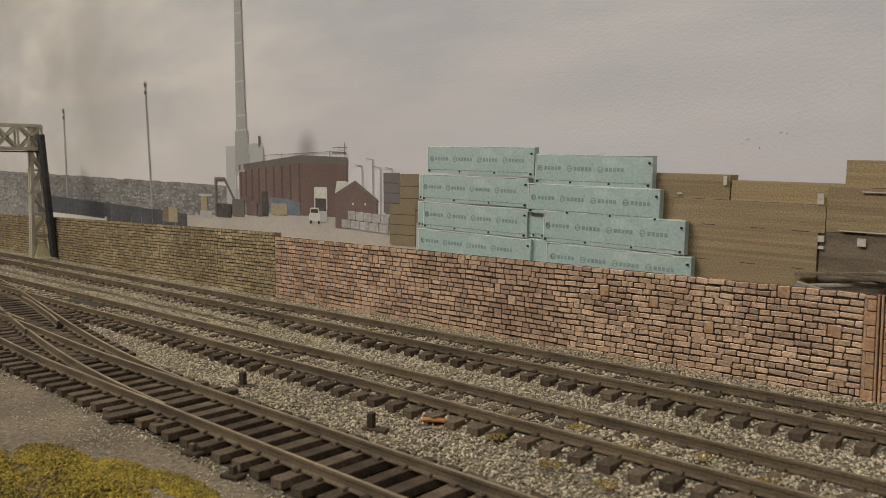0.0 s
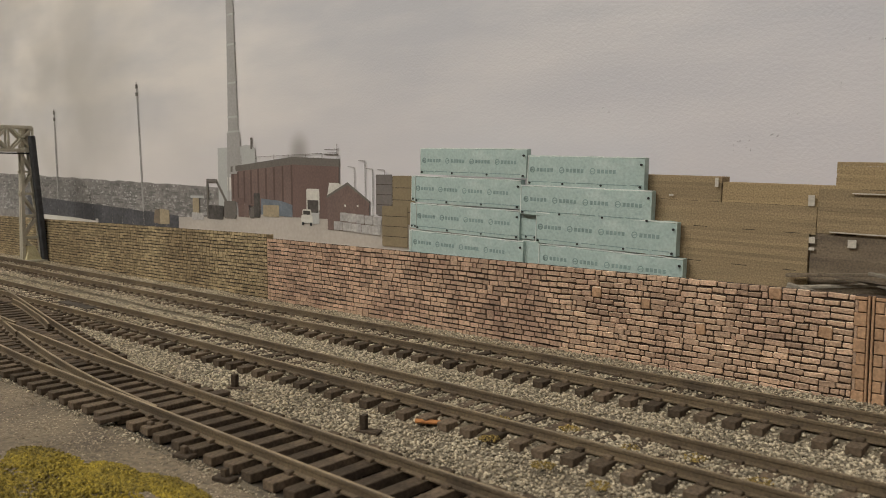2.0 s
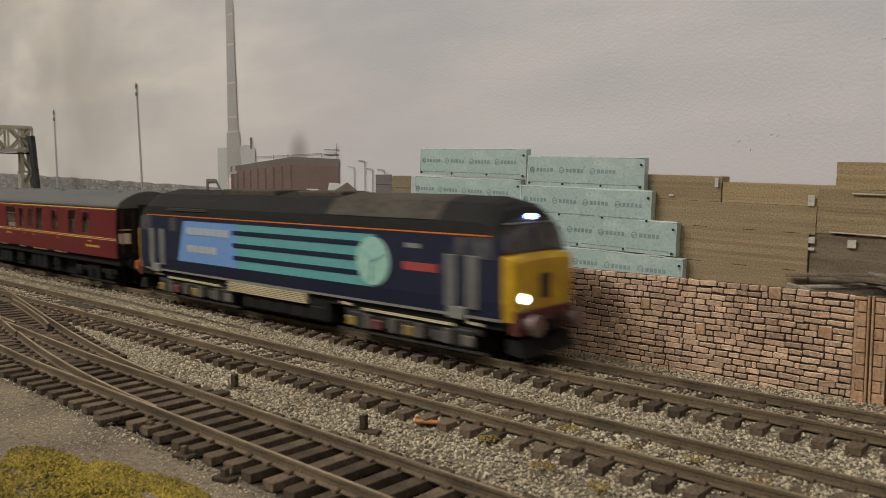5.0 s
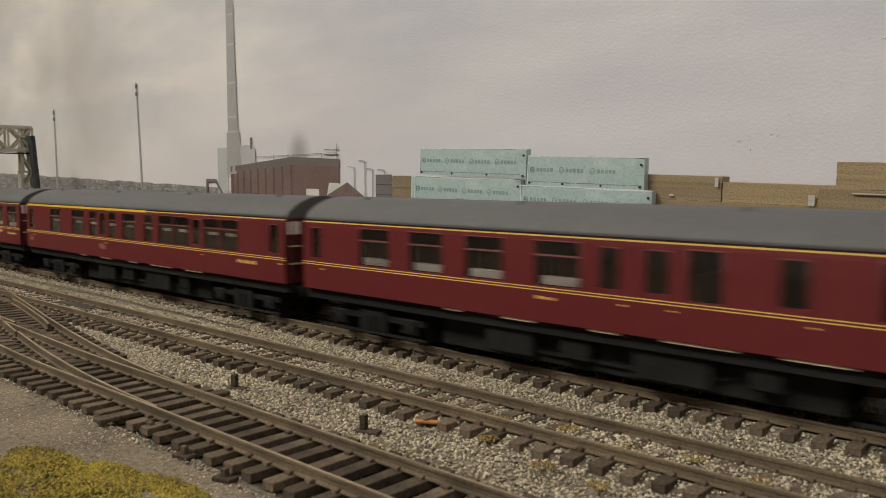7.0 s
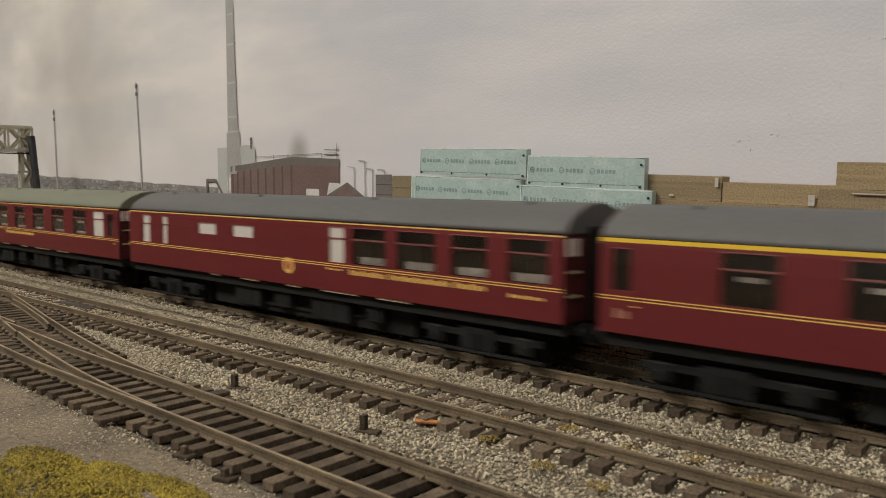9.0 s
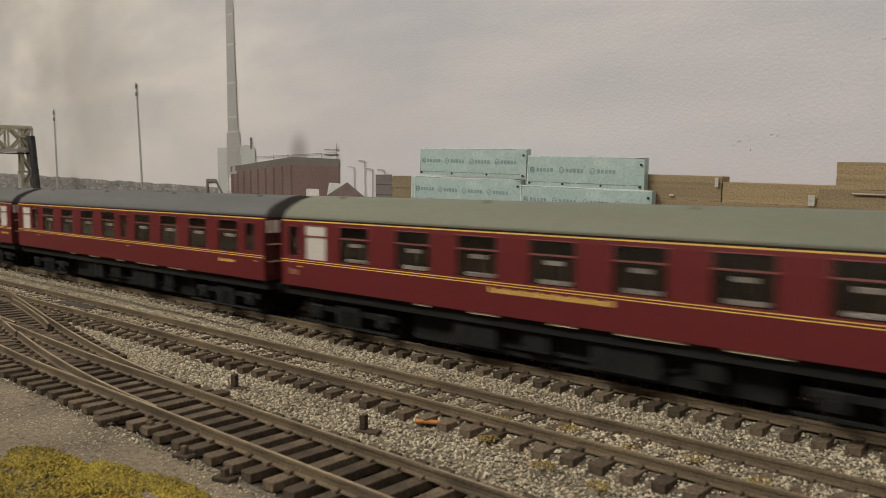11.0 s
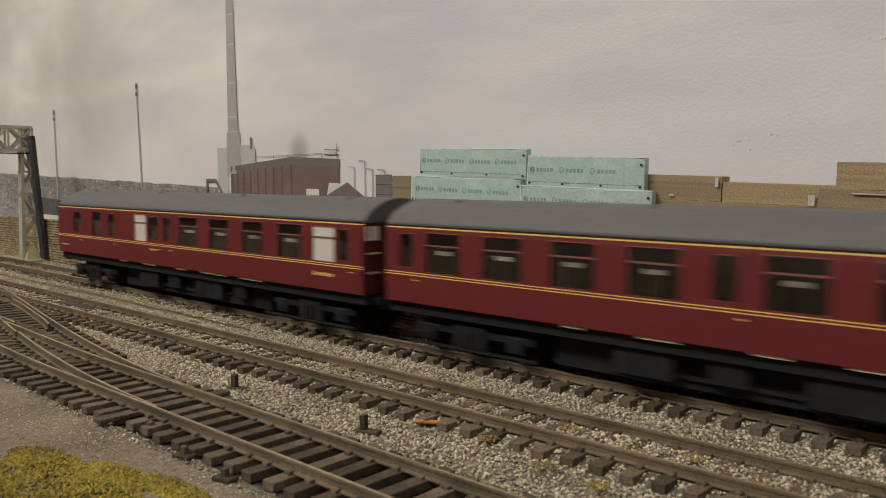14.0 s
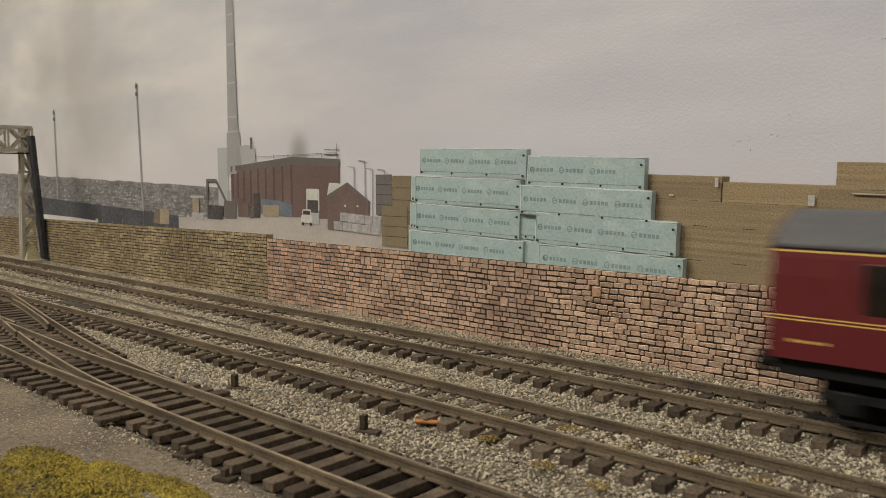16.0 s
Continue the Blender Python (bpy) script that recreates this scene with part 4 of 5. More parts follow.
for r, (a, b, z) in enumerate(((-322, -291, 35.8), (-327, -291.5, 31.2))):
    n = 5
    for i in range(n):
        bm = bmesh.new()
        w = (b - a) / n
        box(bm, a + i * w + 0.15, a + (i + 1) * w - 0.15, 49 - r, 52.5 - r, z - 0.9 * i * 0.35, z + 4.4 - 0.9 * i * 0.35, 0.35)
        wp = relief("wrapped_pack", "white wrapped timber pack in a low row", "timber pack", "white packs")
        part("wrap", bm, M_WPACK, wp)

for nm, a, b, z0, z1, y, m in (("dark_stack", -295, -283.5, 40, 59.4, 54, M_BOXGREY), ("timber_stack", -283.3, -268, 36, 58.8, 53, M_PACKEND), ("timber_stack", -290.5, -273, 25, 44.4, 46.5, M_PACKEND)):
    th = relief(nm, "stacked sawn timber in the yard" if m != M_BOXGREY else "dark weathered timber stack", "timber stack")
    bm = bmesh.new()
    box(bm, a, b, y, y + 4, z0, z1, 0.35)
    part("pack", bm, m, th)
    # dark strips paint the shade in the gaps between layers
    for i in range(1, 4):
        bm = bmesh.new()
        zz = z0 + (z1 - z0) * i / 4
        box(bm, a + 0.2, b - 0.2, y - 0.12, y + 0.5, zz - 0.15, zz + 0.15)
        part("gap_shade", bm, M_GAP, th)
for x, h in ((-311, 63), (-303, 66), (-297.5, 62), (-289, 61.5)):
    th = relief("street_lamp", "thin grey yard lamp with a bent arm", "street lamp", "far yard lamps")
    bm = bmesh.new()
    rod(bm, (x, YB - 0.9, 38), (x, YB - 0.9, h), 0.3)
    bar(bm, (x, YB - 0.9, h), (x - 5, YB - 0.9, h + 0.4), 0.4)
    part("pole", bm, M_CHIMNEY, th)

th = relief("crate", "brown cardboard crate standing in the yard", "crate")
bm = bmesh.new()
slab(bm, [(-506, 27), (-494, 27.4), (-494, 36.6), (-506, 37.2)], 53, 56)
part("front", bm, M_RUSTBOX, th)
bm = bmesh.new()
slab(bm, [(-515, 27.6), (-506.1, 27), (-506.1, 37.2), (-513, 36.2)], 53.3, 56)
part("side", bm, M_TIMBER3, th)
th = relief("forklift", "small laden forklift in the yard", "forklift")
bm = bmesh.new()
box(bm, -466, -452, 53, 56, 31.4, 36, 0.5)
part("chassis", bm, M_WPACK, th)
bm = bmesh.new()
box(bm, -464.5, -457, 53, 56, 36, 45, 0.6)
part("cab", bm, M_RUSTBOX, th)
bm = bmesh.new()
box(bm, -467, -451, 53.2, 56, 45, 46.6, 0.5)
part("roof", bm, M_SILO, th)
th = relief("loading_crane", "grey loading crane arm over dark machinery", "crane")
bm = bmesh.new()
bar(bm, (-447, 55, 33), (-447, 55, 56), 2.2)
bar(bm, (-448, 55, 56), (-436, 55, 56), 1.8)
bar(bm, (-437, 55, 56), (-426, 55, 43), 2.0)
part("arm", bm, M_TRIM, th)
bm = bmesh.new()
box(bm, -447, -430, 53.6, 56, 32.6, 41, 0.6)
part("machine", bm, M_DARKMACH, th)
bm = bmesh.new()
box(bm, -429, -416, 53.6, 56, 33.5, 44, 0.8)
part("hopper", bm, M_TRIM, th)
th = relief("machinery", "dark yard machinery and drums", "machinery")
for a, b, z0, z1, m in ((-414, -408, 35, 46, M_SHED2), (-408, -403, 35, 42.5, M_SHED), (-402, -398, 34.5, 41, M_TRIM), (-398, -392, 35, 49, M_DARKMACH), (-389, -374, 36, 42.5, M_RUSTBOX)):
    bm = bmesh.new()
    box(bm, a, b, 51.5, 54.5, z0, z1, 0.5)
    part("drum" if b - a < 8 else "crate", bm, m, th)

# turquoise wrapped packs
def teal_pack(x0, x1, zt, h, y, marks=True, depth=3.2, tilt=1.7, seed=0, label=""):
    rg = random.Random(seed)
    th = thing("wrapped_timber_pack", label or "turquoise film-wrapped timber pack with dark printed marks", "timber pack", x0, y, zt, "turquoise timber packs", ry=tilt)
    L = x1 - x0
    bm = bmesh.new()
    n = 14
    cols = []
    for i in range(n + 1):
        x = L * i / n
        j = rg.uniform(-0.22, 0.22)
        k = 0.35 if i in (0, n) else 0.0
        cols.append([bm.verts.new(c) for c in ((x, 0.08 + k, -h + j * 0.4), (x, rg.uniform(-0.03, 0.05) + k, -h * 0.5), (x, 0.06 + k, -0.5 + j), (x, 0.9 + k, j), (x, depth, j), (x, depth, -h))])
    for i in range(n):
        for q in range(6):
            bm.faces.new((cols[i][q], cols[i + 1][q], cols[i + 1][(q + 1) % 6], cols[i][(q + 1) % 6]))
    bm.faces.new(cols[0][::-1])
    bm.faces.new(cols[n])
    part("wrap", bm, M_TEAL, th)
    bm = bmesh.new()
    for i in range(9):
        a, b = L * i / 9, L * (i + 1) / 9
        bar(bm, (a, 0.35, -0.12 + rg.uniform(-0.15, 0.15)), (b, 0.35, -0.12 + rg.uniform(-0.15, 0.15)), rg.uniform(0.25, 0.6), 0.4)
    bar(bm, (0.15, 0.3, -h + 0.3), (0.15, 0.3, -0.2), 0.3)
    part("film_edge", bm, M_TEALEDGE, th, "pale crumpled film edge")
    x = 0.5
    while x < L - 4:
        w = rg.uniform(6, 13)
        bm = bmesh.new()
        bar(bm, (x, 0.08, -h + 1.4), (min(L - 0.6, x + w), 0.08, -h + 1.4 + rg.uniform(-0.1, 0.1)), 0.22, 0.3)
        part("strap", bm, M_TEALMARK, th)
        x += w + rg.uniform(0.3, 1.6)
    for x in (1.2, L * 0.33, L * 0.66, L - 1.4):
        bm = bmesh.new()
        rod(bm, (x, -0.25, -h + 0.9), (x, 0.4, -h + 0.9), 0.42, 0.42, 8)
        part("cap", bm, M_SOOT, th)
    bm = bmesh.new()
    rod(bm, (L - 1.2, -0.25, -2.6), (L - 1.2, 0.4, -2.6), 0.42, 0.42, 8)
    part("cap", bm, M_SOOT, th)
    if marks:
        step = 13.6
        x = 1.5 + rg.uniform(0, 2)
        while x < L - 9:
            bm = bmesh.new()
            zc = -h * 0.47
            hoop = [[bm.verts.new((x + r * math.cos(q * math.tau / 14), yy, zc + r * math.sin(q * math.tau / 14))) for r, yy in ((0.85, -0.05), (1.2, -0.05), (1.2, 0.2), (0.85, 0.2))] for q in range(14)]
            for q in range(14):
                for j in range(4):
                    bm.faces.new((hoop[q][j], hoop[q][(j + 1) % 4], hoop[(q + 1) % 14][(j + 1) % 4], hoop[(q + 1) % 14][j]))
            bar(bm, (x - 0.9, 0.05, zc - 0.2), (x + 0.9, 0.05, zc + 0.2), 0.4, 0.24)
            part("round_mark", bm, M_TEALMARK, th, "round printed emblem")
            bm = bmesh.new()
            for c in range(5):
                cx = x + 2.0 + c * 1.62
                zc = -h * 0.47
                box(bm, cx, cx + 1.15, -0.05, 0.2, zc - 0.7, zc + 0.7)
            part("print_bar", bm, M_TEALMARK, th, "row of dark printed bars")
            x += step
    return th


for i, (a, b, zt, h, y) in enumerate(((-251.8, -194, 71.0, 11.0, 46), (-193.6, -143.0, 66.7, 10.9, 46.4), (-255.2, -196.8, 58.9, 11.1, 46), (-196.4, -139.6, 55.3, 10.9, 45.6),
                                      (-254.6, -197.2, 46.8, 11.0, 46), (-188.9, -130, 44.9, 11.3, 45.6), (-257.4, -195.2, 35.0, 10.5, 45.6), (-187.2, -127.3, 32.7, 10.5, 45.2))):
    teal_pack(a, b, zt, h + 0.45, y, seed=i + 1)
teal_pack(-199, -186, 45.2, 11.0, 47.4, False, 1.8, seed=31, label="plain turquoise film-wrapped timber pack set back between stacks")
teal_pack(-199, -186, 33.6, 10.6, 47.4, False, 1.8, seed=32, label="plain turquoise film-wrapped timber pack set back between stacks")
for i, (zt, x) in enumerate(((58.8, -258.6), (46.8, -259.4), (34.6, -260.4))):
    teal_pack(x, x + 10, zt, 11.0, 47.4, False, 1.8, seed=41 + i, label="end of a turquoise film-wrapped timber pack behind the stack")

# bare timber packs
def timber_pack(a, b, z0, z1, y, m, tilt=1.6, seed=0):
    rg = random.Random(seed)
    th = thing("timber_pack", "large bare sawn timber pack, weathered brown", "timber pack", a, y, z1, "bare timber packs", ry=tilt)
    L, h = b - a, z1 - z0
    n = max(2, int(h / 1.05))
    for i in range(n):
        z = -h + h * i / n
        pr = rg.uniform(-0.05, 0.05)
        bm = bmesh.new()
        box(bm, rg.uniform(-0.05, 0.05), L + rg.uniform(-0.08, 0.05), pr, 6, z + 0.012, z + h / n - 0.012)
        part("board_layer", bm, m, th)
    # dark pieces along the foot paint shaded slots between packs
    for i in range(4):
        bm = bmesh.new()
        x = L * (0.1 + 0.25 * i) + rg.uniform(-2, 2)
        box(bm, x, min(L - 0.5, x + rg.uniform(4, 8)), -0.1, 0.4, -h - 0.15, -h + 0.3)
        part("gap_shade", bm, M_GAP, th)
    return th


for i, (a, b, z0, z1, y, m) in enumerate(((-147, -116.5, 50.9, 59.4, 50, M_TIMBER), (-116.2, -81, 50.0, 56.8, 50.2, M_TIMBER2), (-80.8, -10, 54.7, 63.0, 50, M_TIMBER2), (-147, -86, 42.5, 51.1, 49.6, M_TIMBER),
                                          (-85.7, -10, 41.4, 55.0, 49.8, M_TIMBER), (-147, -88, 30.8, 42.6, 49.4, M_TIMBER), (-87.6, -10, 23.0, 41.6, 50, M_TIMBER3), (-147, -88, 20.0, 30.9, 49.2, M_TIMBER))):
    timber_pack(a, b, z0, z1, y, m, seed=i + 60)
for x, z, w, h in ((-88.6, 49.6, 1.9, 3.3), (-88.0, 38.2, 1.8, 1.9), (-88.0, 36.0, 1.7, 0.9), (-76.8, 37.4, 2.4, 2.4), (-118.6, 55.2, 1.2, 3.0), (-135, 52.0, 1.6, 0.6)):
    bm = bmesh.new()
    box(bm, x, x + w, 49.2, 49.35, z, z + h)
    single("paper_label", bm, M_LABEL, "small white paper label on timber", "label", "timber labels")
# thin pale lines drawn along edges of the right-hand packs
for a, b, z, drop in ((-76, -52, 53.6, 0.6), (-82, -58, 41.9, 0.7), (-80, -60, 27.6, 1.2)):
    bm = bmesh.new()
    bar(bm, (a, 49.2, z), (b, 49.2, z - drop), 0.35, 0.3)
    single("pack_edge_line", bm, M_LABEL, "thin pale edge line on the timber packs", "lath", "pale laths")
rg = random.Random(77)
for i in range(22):
    bm = bmesh.new()
    L = rg.uniform(10, 30)
    box(bm, -L / 2, L / 2, -0.8, 0.8, -0.45, 0.45, 0.1)
    ob = single("scrap_board", bm, M_GREYWOOD if i % 3 else M_TIMBER3, "grey weathered scrap board in a heap", "scrap wood", "scrap boards")
    ob.matrix_basis = pose(rg.uniform(-84, -40) * MM, rg.uniform(42, 47) * MM, (22.5 + rg.uniform(0, 7.5)) * MM, rg.uniform(-10, 10), rg.uniform(-6, 16), rg.uniform(-12, 12))

# scuffs on the sky board
rg = random.Random(12)
bm = bmesh.new()
for cx, cz, n, sp in ((-114, 68.5, 9, 5), (-104.5, 71, 3, 2), (-98.5, 78, 4, 2.0), (-72.5, 99, 5, 3), (-84, 86, 2, 1), (-84, 98, 2, 2), (-166, 83, 2, 2)):
    for i in range(n):
        x, z = cx + rg.gauss(0, sp / 2), cz + rg.gauss(0, sp / 2)
        bar(bm, (x, YB - 0.05, z), (x + rg.uniform(0.1, 0.7), YB - 0.05, z + rg.uniform(0.1, 0.8)), rg.uniform(0.08, 0.25), 0.08)
sc = single("scuff_marks", bm, M_SOOT, "small dark scuffs on the printed sky", "scuffs", kind="stuff")

# ---- the train ----
L_BODY, COACH_PITCH = 259.0, 271.0
WHEELSETS = []


def wheelset(parent, x, r, z):
    bm = bmesh.new()
    for s in (-1, 1):
        rod(bm, (0, s * 7.0, 0), (0, s * 9.2, 0), r, r, 20)
        rod(bm, (0, s * 6.6, 0), (0, s * 7.1, 0), r + 0.6, r + 0.6, 20)
        for a in range(4):
            t = a * math.pi / 2
            bar(bm, (0, s * 9.3, 0), (math.cos(t) * r * 0.8, s * 9.3, math.sin(t) * r * 0.8), 0.6)
    rod(bm, (0, -7, 0), (0, 7, 0), 1.0, 1.0, 8)
    ob = part("wheelset", bm, M_BLACK, parent)
    ob.location = (x * MM, 0, z * MM)
    WHEELSETS.append((ob, x, r, z))


def side_strip(bm, u0, u1, z0, z1, side, y):
    box(bm, u0, u1, side * y - 0.06, side * y + 0.06, z0, z1)


# profile of a coach side: z and half width
SIDE = ((16.6, 18.4), (20.5, 18.42), (26.6, 18.42), (27.4, 18.4), (36.0, 18.3), (40.3, 18.05), (42.6, 17.7))


def half_width(z):
    for (a, wa), (b, wb) in zip(SIDE, SIDE[1:]):
        if a <= z <= b:
            return wa + (wb - wa) * (z - a) / (b - a)
    return SIDE[0][1] if z < SIDE[0][0] else SIDE[-1][1]


def coach(label, windows, roof, bars=(), band=(), crest=None, black_end=False, tables=False):
    """A bogie coach; u runs from its rear end (0) to its front end. windows: (u0, u1, kind)."""
    th = thing("passenger_coach", label, "railway coach", group="coaches of the train")
    kinds = {"b": (27.4, 40.3), "n": (28.4, 39.6), "d": (28.4, 39.6), "w": (27.4, 40.3), "t": (33.6, 38.4), "v": (27.4, 40.3)}
    us = sorted({0.0, L_BODY} | {u for w in windows for u in w[:2]})
    zs = sorted({s[0] for s in SIDE} | {z for k in kinds.values() for z in k})
    for side in (-1, 1):
        vs, fs = [], []
        for u in us:
            for z in zs:
                vs.append((u * MM, side * half_width(z) * MM, z * MM))
        k = len(zs)
        for i in range(len(us) - 1):
            um = (us[i] + us[i + 1]) / 2
            hole = [w for w in windows if w[0] < um < w[1]]
            for j in range(k - 1):
                zm = (zs[j] + zs[j + 1]) / 2
                if hole and kinds[hole[0][2]][0] < zm < kinds[hole[0][2]][1]:
                    continue
                fs.append((i * k + j, (i + 1) * k + j, (i + 1) * k + j + 1, i * k + j + 1))
        ob = raw("side_panel", vs, fs, M_MAROON, th)
        sol = ob.modifiers.new("thickness", "SOLIDIFY")
        sol.thickness, sol.offset = 0.5 * MM, 0
    # windows
    for u0, u1, kd in windows:
        z0, z1 = kinds[kd]
        for side in (-1, 1):
            y = half_width((z0 + z1) / 2) - 0.35
            bm = bmesh.new()
            box(bm, u0 - 0.1, u1 + 0.1, side * y - 0.12, side * y + 0.12, z0 - 0.1, z1 + 0.1)
            pane = part("window", bm, M_BLIND if kd in "wt" else M_GLASS, th, "white frosted window" if kd in "wt" else "dark glazed window")
            bm = bmesh.new()
            if kd in "bw":
                box(bm, u0, u1, side * (y + 0.3) - 0.15, side * (y + 0.3) + 0.15, 36.0, 36.5)
            box(bm, u0 - 0.3, u1 + 0.3, side * (y + 0.42) - 0.1, side * (y + 0.42) + 0.1, z0 - 0.35, z0)
            box(bm, u0 - 0.3, u1 + 0.3, side * (y + 0.38) - 0.1, side * (y + 0.38) + 0.1, z1, z1 + 0.25)
            for u in (u0 - 0.3, u1):
                box(bm, u, u + 0.3, side * (y + 0.42) - 0.1, side * (y + 0.42) + 0.1, z0, z1)
            part("frame", bm, M_FRAME, pane, "maroon window frame")
            if kd == "b":
                bm = bmesh.new()
                um = (u0 + u1) / 2
                if tables:
                    # white bar at mid-window paints bright reflections and table labels; low bars are tables
                    box(bm, um - 3.2, um + 3.2, side * y - side * 0.5 - 0.3, side * y - side * 0.5 + 0.3, 33.3, 34.6, 0.1)
                    if tables == 2:
                        box(bm, um - 5.5, um + 5.5, side * y - side * 1.4 - 0.8, side * y - side * 1.4 + 0.8, 27.6, 28.8, 0.1)
                else:
                    box(bm, um - 6, um + 6, side * y - side * 1.8 - 1.2, side * y - side * 1.8 + 1.2, 27.6, 30.0, 0.1)
                part("table_glint", bm, M_TABLEGLINT, th, "pale tabletop edge and painted window glint inside")
    # interior, floor and roof
    bm = bmesh.new()
    box(bm, 1.5, L_BODY - 1.5, -1.0, 1.0, 17, 42)
    for i in range(9):
        u = 15 + i * 28.5
        box(bm, u, u + 1.2, -17, 17, 17, 34)
    part("interior", bm, M_SEAT, th)
    bm = bmesh.new()
    arc = [(17.75, 42.3), (17.2, 43.7), (15.8, 45.5), (13.0, 47.4), (9.3, 49.1), (5.0, 50.4), (0, 50.9)]
    full = [(-y, z) for y, z in arc] + [(y, z) for y, z in arc[::-1][1:]]
    rows = []
    for u in (-0.4, 0.6, L_BODY / 2, L_BODY - 0.6, L_BODY + 0.4):
        kk = 0.985 if u < 0 or u > L_BODY else 1.0
        rows.append([bm.verts.new((u, y * kk, 42.3 + (z - 42.3) * kk)) for y, z in full])
    for a, b in zip(rows, rows[1:]):
        for j in range(len(full) - 1):
            bm.faces.new((a[j], b[j], b[j + 1], a[j + 1]))
        bm.faces.new((a[-1], b[-1], b[0], a[0]))
    bm.faces.new(rows[0])
    bm.faces.new(rows[-1][::-1])
    rf = part("roof", bm, roof, th)
    for f in rf.data.polygons:
        f.use_smooth = abs(f.normal.x) < 0.5
    for i in range(7):
        bm = bmesh.new()
        u = 22 + i * 36
        rod(bm, (u, 5.5 * (1 if i % 2 else -1), 49.6), (u, 5.5 * (1 if i % 2 else -1), 51.0), 1.2, 0.8, 10)
        part("roof_vent", bm, roof, th)
    # ends, gangways, buffers
    for e, s in ((0.0, -1), (L_BODY, 1)):
        bm = bmesh.new()
        prof = [(-w, z) for z, w in SIDE] + [(y, z) for y, z in full[1:-1]] + [(w, z) for z, w in SIDE[::-1]]
        a = [bm.verts.new((e, y, z)) for y, z in prof]
        b = [bm.verts.new((e - s * 1.2, y * 0.98, z)) for y, z in prof]
        bm.faces.new(a)
        bm.faces.new(b[::-1])
        for j in range(len(prof)):
            q = (j + 1) % len(prof)
            bm.faces.new((a[j], a[q], b[q], b[j]))
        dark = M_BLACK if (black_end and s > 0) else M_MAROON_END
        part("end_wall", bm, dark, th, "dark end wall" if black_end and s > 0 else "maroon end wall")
        bm = bmesh.new()
        fold = []
        for q in range(10):
            k = 0.0 if q % 2 else 0.9
            x = e + s * q * 0.52
            fold.append([bm.verts.new(c) for c in ((x, -6.5 + k, 16 + k), (x, 6.5 - k, 16 + k), (x, 6.5 - k, 44 - k), (x, -6.5 + k, 44 - k))])
        for a, b in zip(fold, fold[1:]):
            for j in range(4):
                bm.faces.new((a[j], a[(j + 1) % 4], b[(j + 1) % 4], b[j]))
        bm.faces.new(fold[0])
        bm.faces.new(fold[-1][::-1])
        part("gangway", bm, M_BLACK, th, "black corridor bellows")
        for y in (-15.5, -9.5, 9.5, 15.5):
            bm = bmesh.new()
            rod(bm, (e + s * 0.7, y, 19), (e + s * 0.7, y, 41), 0.35, 0.35, 6)
            part("end_handrail", bm, M_MAROON_END, th)
        for z in (24, 31):
            bm = bmesh.new()
            box(bm, min(e, e + s * 0.9), max(e, e + s * 0.9), -16.5, -11, z, z + 0.6)
            part("end_step", bm, M_STEP, th)
        bm = bmesh.new()
        zn = 24.5 if black_end and s > 0 else 36
        box(bm, min(e + s * 0.2, e + s * 0.7), max(e + s * 0.2, e + s * 0.7), -17.2, -11.4, zn, zn + 5.0)
        part("end_notice", bm, M_PINK, th, "pale notice panel")
        for y in (-11.3, 11.3):
            bm = bmesh.new()
            rod(bm, (e - s * 1, y, 13.7), (e + s * 3.5, y, 13.7), 1.3, 1.3, 10)
            rod(bm, (e + s * 3.5, y, 13.7), (e + s * 4.4, y, 13.7), 3.0, 3.0, 14)
            part("buffer", bm, M_BLACK, th)
    # lining
    for side in (-1, 1):
        bm = bmesh.new()
        side_strip(bm, 0, L_BODY, 41.6, 42.05, side, half_width(41.8) + 0.28)
        part("cantrail_line", bm, M_GOLD, th, "thin yellow lining")
        for z in (25.9, 26.7):
            bm = bmesh.new()
            side_strip(bm, 0, L_BODY, z - 0.14, z + 0.14, side, half_width(z) + 0.28)
            part("waist_line", bm, M_GOLD, th, "thin yellow lining")
        bm = bmesh.new()
        side_strip(bm, 0, L_BODY, 42.15, 42.6, side, half_width(42.3) + 0.27)
        part("gutter", bm, M_BLACK, th)
    for u0, u1 in band:
        bm = bmesh.new()
        side_strip(bm, u0, u1, 41.3, 42.4, -1, half_width(41.8) + 0.36)
        part("yellow_band", bm, M_BAND, th, "broad yellow band")
    for u0, u1, z, h in bars:
        bm = bmesh.new()
        n = max(1, int((u1 - u0) / 2.0))
        for i in range(n):
            a = u0 + (u1 - u0) * i / n
            side_strip(bm, a, a + (u1 - u0) / n * 0.6, z + 0.1 * (i % 2), z + h * (0.8 + 0.2 * ((i * 7) % 3 == 0)), -1, half_width(z) + 0.3)
        part("lettering_bar", bm, M_PANEL if h > 2.2 else M_GOLD, th, "small dull red-brown panel" if h > 2.2 else "row of small gold bars")
    if crest:
        bm = bmesh.new()
        rod(bm, (crest, -18.35, 24.2), (crest, -18.75, 24.2), 3.2, 3.2, 16)
        part("crest", bm, M_GOLD, th, "round gold crest")
        bm = bmesh.new()
        rod(bm, (crest, -18.7, 24.2), (crest, -18.95, 24.2), 1.8, 1.8, 12)
        part("crest_shield", bm, M_REDPLATE, th)
    # door seams and handles
    for u0, u1, kd in windows:
        if kd == "d":
            for u in (u0 - 1.8, u1 + 1.8):
                bm = bmesh.new()
                side_strip(bm, u - 0.1, u + 0.1, 17, 41, -1, half_width(30) + 0.22)
                part("door_seam", bm, M_MAROON_END, th)
    for u0, u1, kd in windows:
        if kd == "d":
            bm = bmesh.new()
